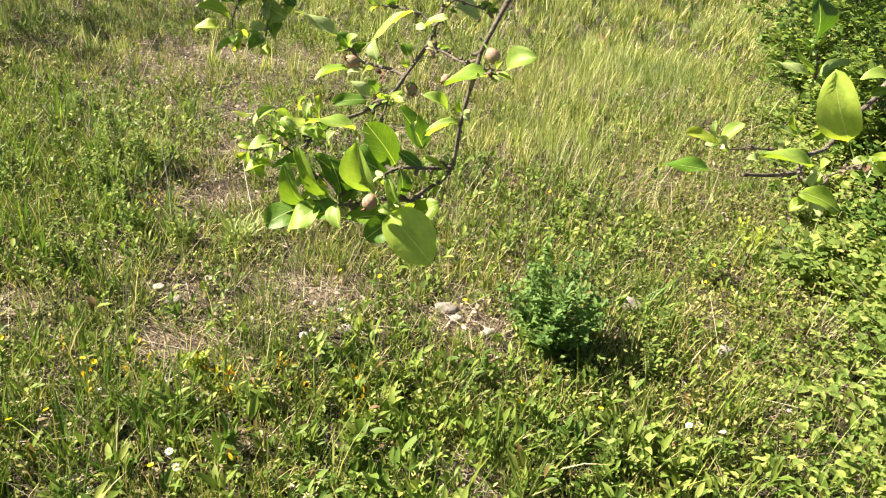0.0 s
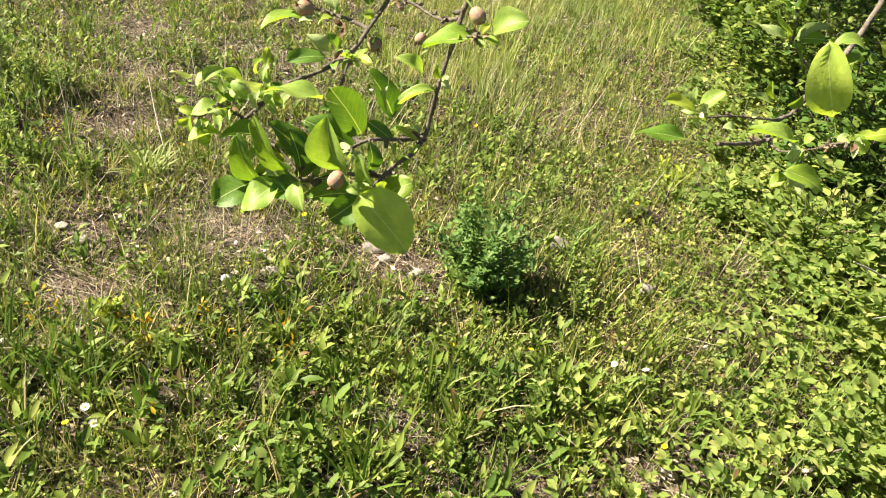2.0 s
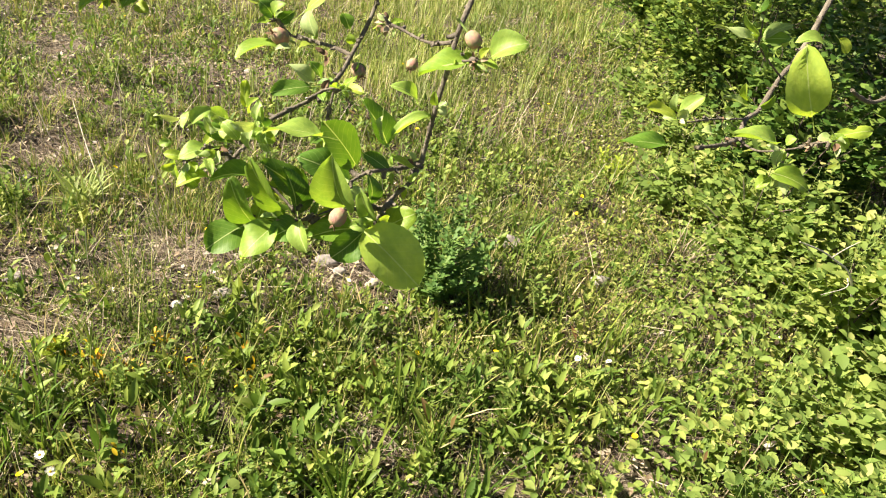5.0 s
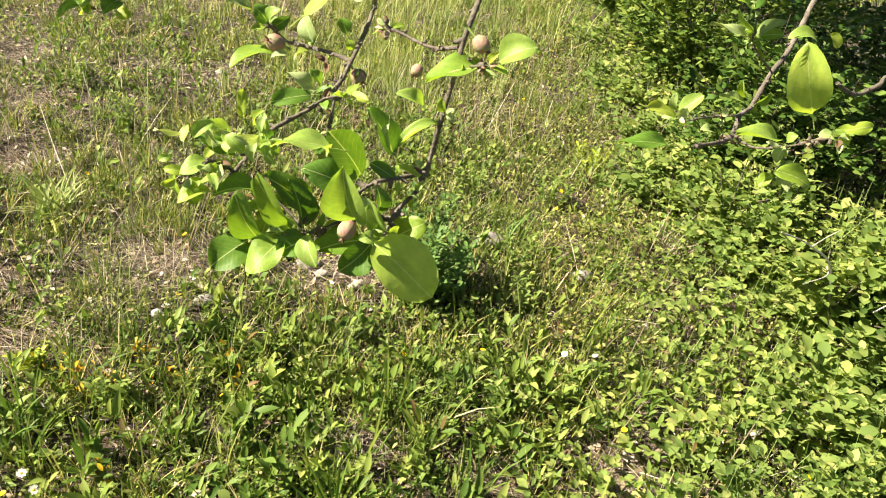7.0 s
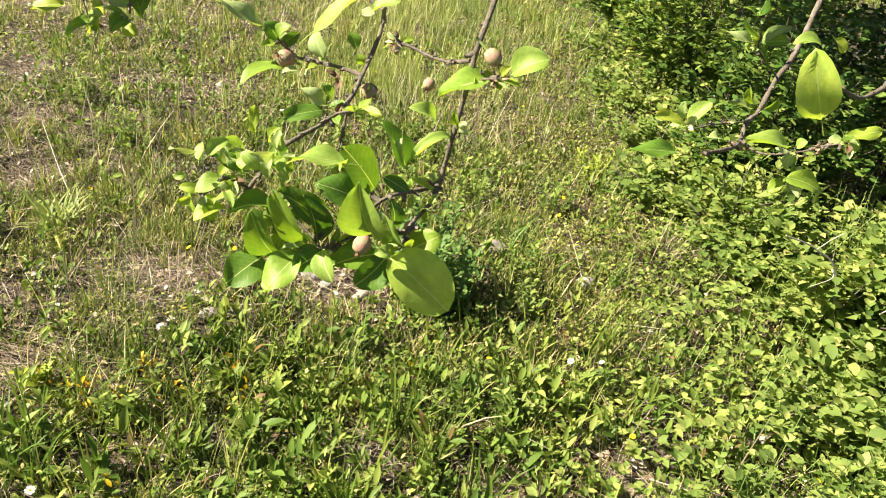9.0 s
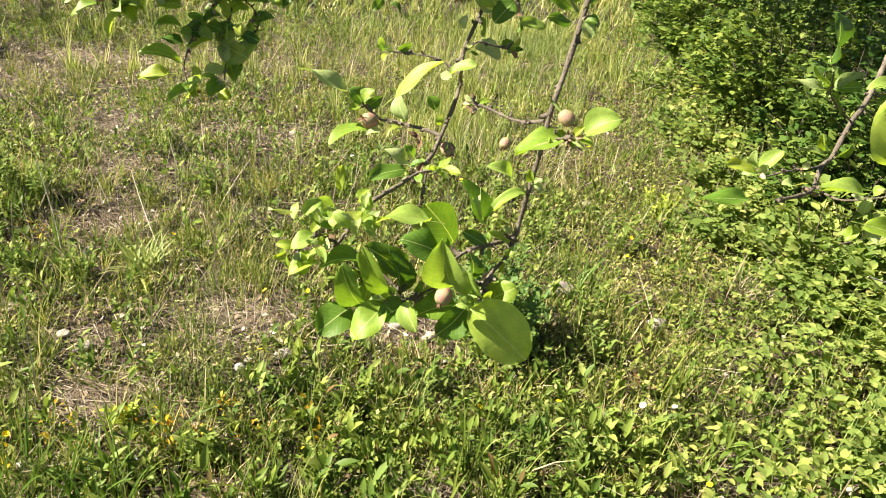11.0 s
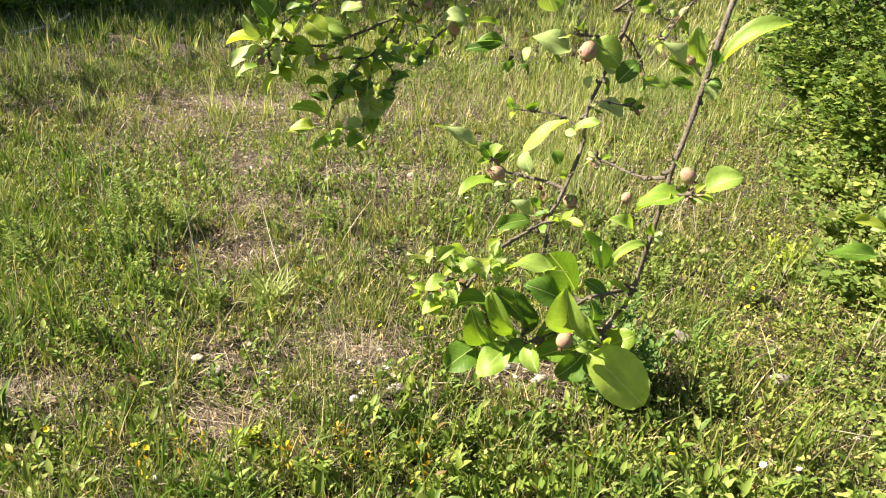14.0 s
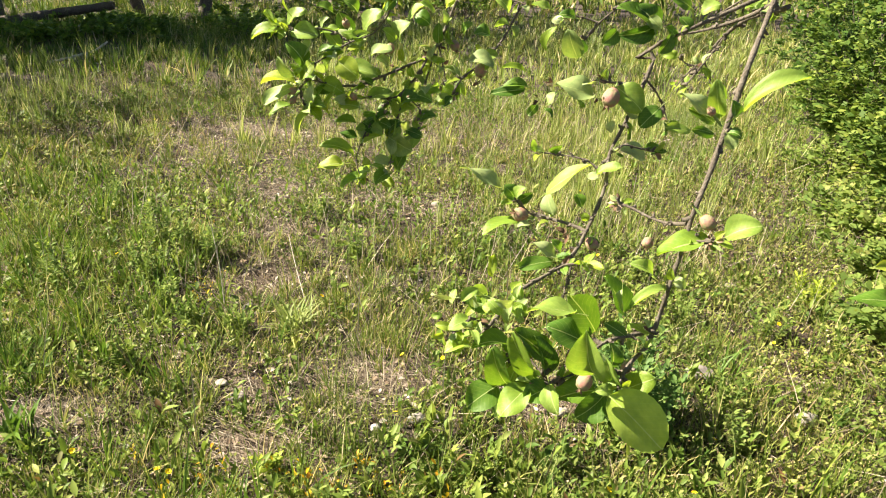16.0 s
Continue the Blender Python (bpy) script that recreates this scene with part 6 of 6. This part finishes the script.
# leaves of the far spray
leaf((-0.492, 1.020, 1.378), (-0.528, 1.012, 1.366), 0.025, (-0.32, -0.56, 0.76), "light")
leaf((-0.493, 1.020, 1.381), (-0.506, 1.012, 1.401), 0.019, (-0.73, -0.55, 0.41), "light")
leaf((-0.473, 1.020, 1.393), (-0.481, 1.012, 1.416), 0.014, (-0.73, -0.55, 0.41), "young")
leaf((-0.484, 1.030, 1.384), (-0.456, 1.022, 1.405), 0.020, (-0.32, -0.56, 0.76), "light")
leaf((-0.475, 1.020, 1.377), (-0.436, 1.012, 1.373), 0.025, (-0.32, -0.56, 0.76), "light")
leaf((-0.503, 1.020, 1.369), (-0.479, 1.012, 1.382), 0.014, (-0.32, -0.56, 0.76), "young")
leaf((-0.450, 1.010, 1.331), (-0.473, 1.002, 1.364), 0.027, (0.14, -0.66, 0.74), "deep")
leaf((-0.457, 1.020, 1.339), (-0.447, 1.012, 1.365), 0.022, (-0.73, -0.55, 0.41), "pale")
leaf((-0.464, 1.000, 1.320), (-0.488, 0.992, 1.343), 0.019, (-0.73, -0.55, 0.41), "pale")
leaf((-0.466, 1.000, 1.316), (-0.512, 0.992, 1.313), 0.029, (-0.22, -0.30, 0.93), "young")
leaf((-0.458, 1.000, 1.315), (-0.440, 0.992, 1.342), 0.023, (-0.73, -0.55, 0.41), "young")
leaf((-0.470, 1.000, 1.307), (-0.511, 0.992, 1.283), 0.024, (-0.20, -0.44, 0.87), "pale")
leaf((-0.472, 1.000, 1.283), (-0.504, 0.992, 1.270), 0.018, (-0.32, -0.56, 0.76))
leaf((-0.445, 0.990, 1.283), (-0.463, 0.982, 1.245), 0.022, (-0.47, -0.66, 0.59), "young")
leaf((-0.442, 1.030, 1.348), (-0.409, 1.022, 1.357), 0.018, (-0.32, -0.56, 0.76), "deep")
leaf((-0.435, 1.030, 1.323), (-0.410, 1.022, 1.354), 0.020, (-0.32, -0.56, 0.76))
leaf((-0.407, 1.000, 1.342), (-0.378, 0.992, 1.323), 0.029, (-0.47, -0.66, 0.59), "young")
leaf((-0.399, 1.010, 1.331), (-0.355, 1.002, 1.328), 0.023, (-0.32, -0.56, 0.76), "light")
leaf((-0.415, 1.050, 1.352), (-0.436, 1.042, 1.378), 0.018, (-0.32, -0.56, 0.76), "light")
leaf((-0.416, 1.050, 1.378), (-0.441, 1.042, 1.372), 0.016, (-0.32, -0.56, 0.76), "light")
leaf((-0.401, 1.060, 1.368), (-0.416, 1.052, 1.398), 0.024, (-0.32, -0.56, 0.76), "deep")
leaf((-0.385, 1.050, 1.378), (-0.358, 1.042, 1.406), 0.028, (-0.32, -0.56, 0.76), "light")
leaf((-0.377, 1.030, 1.357), (-0.401, 1.022, 1.351), 0.016, (-0.32, -0.56, 0.76), "young")
leaf((-0.368, 1.020, 1.351), (-0.338, 1.012, 1.361), 0.023, (-0.32, -0.56, 0.76), "pale")
leaf((-0.334, 1.040, 1.366), (-0.323, 1.032, 1.393), 0.033, (-0.73, -0.55, 0.41), "pale")
leaf((-0.337, 1.050, 1.365), (-0.354, 1.042, 1.380), 0.022, (-0.32, -0.56, 0.76), "light")
leaf((-0.392, 1.070, 1.399), (-0.410, 1.062, 1.414), 0.020, (-0.32, -0.56, 0.76), "deep")
leaf((-0.428, 1.070, 1.398), (-0.449, 1.062, 1.406), 0.018, (-0.32, -0.56, 0.76))
leaf((-0.357, 1.070, 1.401), (-0.340, 1.062, 1.419), 0.020, (-0.32, -0.56, 0.76), "deep")
leaf((-0.445, 1.030, 1.304), (-0.418, 1.022, 1.293), 0.022, (-0.32, -0.56, 0.76), "deep")
leaf((-0.436, 1.020, 1.312), (-0.403, 1.012, 1.300), 0.022, (-0.32, -0.56, 0.76))
leaf((-0.416, 1.000, 1.302), (-0.422, 0.992, 1.273), 0.024, (-0.73, -0.55, 0.41), "young")
leaf((-0.408, 1.000, 1.285), (-0.379, 0.992, 1.287), 0.024, (-0.32, -0.56, 0.76), "young")
leaf((-0.454, 1.030, 1.292), (-0.440, 1.022, 1.270), 0.020, (-0.32, -0.56, 0.76), "deep")
leaf((-0.461, 1.030, 1.303), (-0.442, 1.022, 1.321), 0.020, (-0.32, -0.56, 0.76))
leaf((-0.387, 1.020, 1.257), (-0.418, 1.012, 1.259), 0.016, (-0.32, -0.56, 0.76))
leaf((-0.380, 1.020, 1.259), (-0.357, 1.012, 1.245), 0.018, (-0.32, -0.56, 0.76), "deep")
leaf((-0.387, 1.020, 1.236), (-0.412, 1.012, 1.243), 0.016, (-0.32, -0.56, 0.76), "deep")
leaf((-0.382, 1.010, 1.236), (-0.349, 1.002, 1.245), 0.020, (-0.32, -0.56, 0.76), "young")
leaf((-0.349, 1.020, 1.242), (-0.328, 1.012, 1.265), 0.020, (-0.32, -0.56, 0.76), "deep")
leaf((-0.341, 1.010, 1.240), (-0.308, 1.002, 1.225), 0.030, (-0.73, -0.55, 0.41), "pale")
leaf((-0.330, 1.010, 1.242), (-0.338, 1.002, 1.218), 0.024, (-0.73, -0.55, 0.41), "pale")
leaf((-0.386, 1.000, 1.221), (-0.433, 0.992, 1.233), 0.020, (-0.32, -0.56, 0.76))
leaf((-0.404, 1.000, 1.203), (-0.438, 0.992, 1.197), 0.025, (-0.32, -0.56, 0.76), "young")
leaf((-0.377, 1.000, 1.203), (-0.363, 0.992, 1.208), 0.013, (-0.32, -0.56, 0.76), "young")
leaf((-0.376, 1.000, 1.189), (-0.407, 0.992, 1.169), 0.017, (-0.32, -0.56, 0.76))
leaf((-0.385, 1.000, 1.180), (-0.369, 0.992, 1.198), 0.014, (-0.32, -0.56, 0.76), "light")
leaf((-0.339, 1.020, 1.204), (-0.362, 1.012, 1.207), 0.017, (-0.32, -0.56, 0.76), "pale")
leaf((-0.332, 1.020, 1.188), (-0.322, 1.012, 1.216), 0.025, (-0.32, -0.56, 0.76), "deep")
leaf((-0.350, 1.020, 1.175), (-0.333, 1.012, 1.171), 0.016, (-0.32, -0.56, 0.76), "young")
leaf((-0.372, 1.020, 1.292), (-0.338, 1.012, 1.303), 0.026, (-0.32, -0.56, 0.76), "light")
leaf((-0.330, 1.030, 1.285), (-0.301, 1.022, 1.297), 0.022, (-0.32, -0.56, 0.76), "deep")
leaf((-0.334, 1.030, 1.269), (-0.315, 1.022, 1.284), 0.018, (-0.32, -0.56, 0.76))
leaf((-0.339, 1.020, 1.272), (-0.361, 1.012, 1.264), 0.016, (-0.32, -0.56, 0.76), "deep")
leaf((-0.303, 1.030, 1.263), (-0.277, 1.022, 1.272), 0.014, (-0.32, -0.56, 0.76), "deep")
leaf((-0.315, 1.020, 1.250), (-0.294, 1.012, 1.244), 0.014, (-0.32, -0.56, 0.76), "deep")
leaf((-0.291, 1.030, 1.277), (-0.300, 1.022, 1.262), 0.015, (-0.32, -0.56, 0.76))
leaf((-0.307, 1.030, 1.299), (-0.283, 1.022, 1.292), 0.016, (-0.32, -0.56, 0.76), "deep")
leaf((-0.357, 1.020, 1.260), (-0.339, 1.012, 1.255), 0.016, (-0.32, -0.56, 0.76), "deep")
leaf((-0.371, 1.010, 1.253), (-0.385, 1.002, 1.252), 0.013, (-0.32, -0.56, 0.76), "light")
leaf((-0.238, 1.060, 1.347), (-0.202, 1.052, 1.341), 0.022, (-0.32, -0.56, 0.76), "pale")
leaf((-0.226, 1.070, 1.342), (-0.198, 1.062, 1.352), 0.018, (-0.32, -0.56, 0.76), "light")
leaf((-0.209, 1.080, 1.375), (-0.232, 1.072, 1.378), 0.026, (-0.32, -0.56, 0.76))
leaf((-0.274, 1.050, 1.301), (-0.293, 1.042, 1.294), 0.016, (-0.32, -0.56, 0.76))
leaf((-0.258, 1.050, 1.294), (-0.269, 1.042, 1.279), 0.014, (-0.32, -0.56, 0.76), "deep")
leaf((-0.326, 1.070, 1.394), (-0.303, 1.062, 1.411), 0.026, (-0.32, -0.56, 0.76), "light")
leaf((-0.315, 1.080, 1.398), (-0.295, 1.072, 1.388), 0.022, (-0.32, -0.56, 0.76))
leaf((-0.288, 1.080, 1.403), (-0.309, 1.072, 1.413), 0.020, (-0.32, -0.56, 0.76), "light")
leaf((-0.274, 1.080, 1.410), (-0.261, 1.072, 1.425), 0.020, (-0.32, -0.56, 0.76), "young")
leaf((-0.343, 1.030, 1.335), (-0.358, 1.022, 1.347), 0.016, (-0.32, -0.56, 0.76), "pale")
leaf((-0.364, 1.020, 1.310), (-0.378, 1.012, 1.318), 0.014, (-0.32, -0.56, 0.76), "deep")
leaf((-0.248, 1.080, 1.374), (-0.237, 1.072, 1.391), 0.016, (-0.32, -0.56, 0.76), "deep")
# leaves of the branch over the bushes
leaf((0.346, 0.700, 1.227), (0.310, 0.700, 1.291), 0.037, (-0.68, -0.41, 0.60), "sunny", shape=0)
leaf((0.244, 0.765, 1.163), (0.187, 0.760, 1.163), 0.021, (0.06, -0.44, 0.90), "deep")
leaf((0.246, 0.770, 1.194), (0.209, 0.765, 1.202), 0.015, (-0.52, -0.33, 0.79), "young")
leaf((0.245, 0.770, 1.196), (0.234, 0.765, 1.215), 0.011, (-0.88, -0.27, 0.39), "pale")
leaf((0.248, 0.770, 1.195), (0.267, 0.765, 1.218), 0.016, (-0.52, -0.33, 0.79), "light")
leaf((0.250, 0.770, 1.190), (0.260, 0.765, 1.184), 0.009, (-0.52, -0.33, 0.79), "young")
leaf((0.303, 0.780, 1.172), (0.286, 0.775, 1.179), 0.014, (-0.88, -0.27, 0.39), "pale")
leaf((0.321, 0.700, 1.201), (0.266, 0.690, 1.209), 0.025, (-0.28, -0.28, 0.92), "light")
leaf((0.329, 0.700, 1.193), (0.324, 0.695, 1.179), 0.013, (-0.88, -0.27, 0.39), "pale")
leaf((0.326, 0.695, 1.202), (0.331, 0.690, 1.211), 0.011, (-0.52, -0.33, 0.79), "light")
leaf((0.362, 0.680, 1.220), (0.394, 0.675, 1.232), 0.014, (-0.52, -0.33, 0.79), "young")
leaf((0.360, 0.680, 1.222), (0.376, 0.675, 1.208), 0.015, (-0.88, -0.27, 0.39), "light")
leaf((0.349, 0.685, 1.216), (0.362, 0.680, 1.217), 0.010, (-0.52, -0.33, 0.79), "pale")
leaf((0.302, 0.660, 1.188), (0.342, 0.655, 1.175), 0.020, (-0.61, -0.27, 0.75), "young", shape=0)
leaf((0.321, 0.690, 1.169), (0.307, 0.685, 1.157), 0.012, (-0.52, -0.33, 0.79), "young")
leaf((0.331, 0.690, 1.174), (0.333, 0.685, 1.186), 0.008, (-0.52, -0.33, 0.79), "pale")
leaf((0.340, 0.800, 1.202), (0.306, 0.795, 1.209), 0.015, (-0.52, -0.33, 0.79), "pale")
leaf((0.342, 0.800, 1.206), (0.324, 0.795, 1.225), 0.011, (-0.88, -0.27, 0.39), "young")
leaf((0.357, 0.800, 1.200), (0.365, 0.795, 1.216), 0.012, (0.37, -0.68, 0.64))
leaf((0.358, 0.860, 1.257), (0.303, 0.855, 1.270), 0.017, (-0.52, -0.33, 0.79), "pale")
leaf((0.361, 0.860, 1.261), (0.331, 0.855, 1.286), 0.013, (-0.88, -0.27, 0.39), "light")
leaf((0.365, 0.860, 1.263), (0.392, 0.855, 1.282), 0.013, (-0.52, -0.33, 0.79), "pale")
leaf((0.367, 0.860, 1.260), (0.398, 0.855, 1.265), 0.012, (0.37, -0.68, 0.64))
leaf((0.373, 0.870, 1.253), (0.393, 0.865, 1.224), 0.011, (0.37, -0.68, 0.64))
leaf((0.423, 0.880, 1.261), (0.459, 0.875, 1.261), 0.017, (-0.52, -0.33, 0.79), "light")
leaf((0.475, 0.880, 1.266), (0.490, 0.875, 1.252), 0.014, (-0.52, -0.33, 0.79), "young")
leaf((0.441, 0.880, 1.239), (0.456, 0.875, 1.250), 0.011, (0.37, -0.68, 0.64), "deep")
leaf((0.350, 0.850, 1.291), (0.334, 0.840, 1.345), 0.047, (0.26, -0.68, 0.69), "deep", shape=0)
leaf((0.352, 0.860, 1.288), (0.327, 0.855, 1.297), 0.014, (-0.45, -0.42, 0.79), "light")
withered((0.316, 0.800, 1.187), 4, 0.008)
withered((0.352, 0.690, 1.205), 6, 0.010)
withered((0.326, 0.690, 1.179), 4, 0.008)
withered((0.331, 0.790, 1.163), 4, 0.008)
# young fruit
apple((-0.101, 0.578, 1.155), 0.0141, (-0.094, 0.586, 1.166))
apple((-0.008, 0.635, 1.285), 0.0130, (-0.021, 0.643, 1.297))
apple((-0.160, 0.762, 1.233), 0.0161, (-0.147, 0.770, 1.226))
apple((-0.076, 0.807, 1.351), 0.0186, (-0.070, 0.815, 1.365))
apple((-0.060, 0.615, 1.149), 0.0100, (-0.056, 0.623, 1.154))
apple((-0.089, 0.720, 1.223), 0.0131, (-0.095, 0.728, 1.229))
apple((-0.049, 0.660, 1.253), 0.0099, (-0.045, 0.668, 1.258))
apple((-0.470, 1.000, 1.300), 0.0107, (-0.463, 1.008, 1.305))
apple((-0.470, 1.000, 1.287), 0.0100, (-0.462, 1.008, 1.298))
apple((-0.406, 1.050, 1.384), 0.0115, (-0.402, 1.058, 1.370))
apple((-0.343, 1.030, 1.357), 0.0137, (-0.336, 1.038, 1.367))
apple((-0.388, 1.000, 1.296), 0.0114, (-0.377, 1.008, 1.292))
apple((-0.258, 1.070, 1.359), 0.0141, (-0.263, 1.078, 1.372))
apple((-0.221, 1.070, 1.327), 0.0174, (-0.222, 1.078, 1.339))
apple((-0.017, 0.840, 1.331), 0.0085, (-0.022, 0.848, 1.338))
apple((-0.015, 0.660, 1.373), 0.0074, (-0.003, 0.668, 1.360))
# withered scales and leaves at the buds
withered((-0.068, 0.722, 1.266), 8, 0.012)
withered((-0.115, 0.705, 1.239), 5, 0.015)
withered((-0.007, 0.620, 1.274), 5, 0.007)
withered((-0.089, 0.800, 1.353), 3, 0.008)
withered((-0.147, 0.840, 1.339), 3, 0.010)
withered((-0.133, 0.840, 1.355), 3, 0.010)
withered((-0.335, 1.030, 1.331), 3, 0.010)
withered((-0.345, 1.020, 1.268), 4, 0.011)
withered((-0.007, 0.850, 1.413), 3, 0.008)
withered((-0.298, 1.020, 1.271), 3, 0.010)
withered((-0.221, 1.070, 1.312), 3, 0.010)
withered((-0.130, 0.585, 1.145), 3, 0.007)
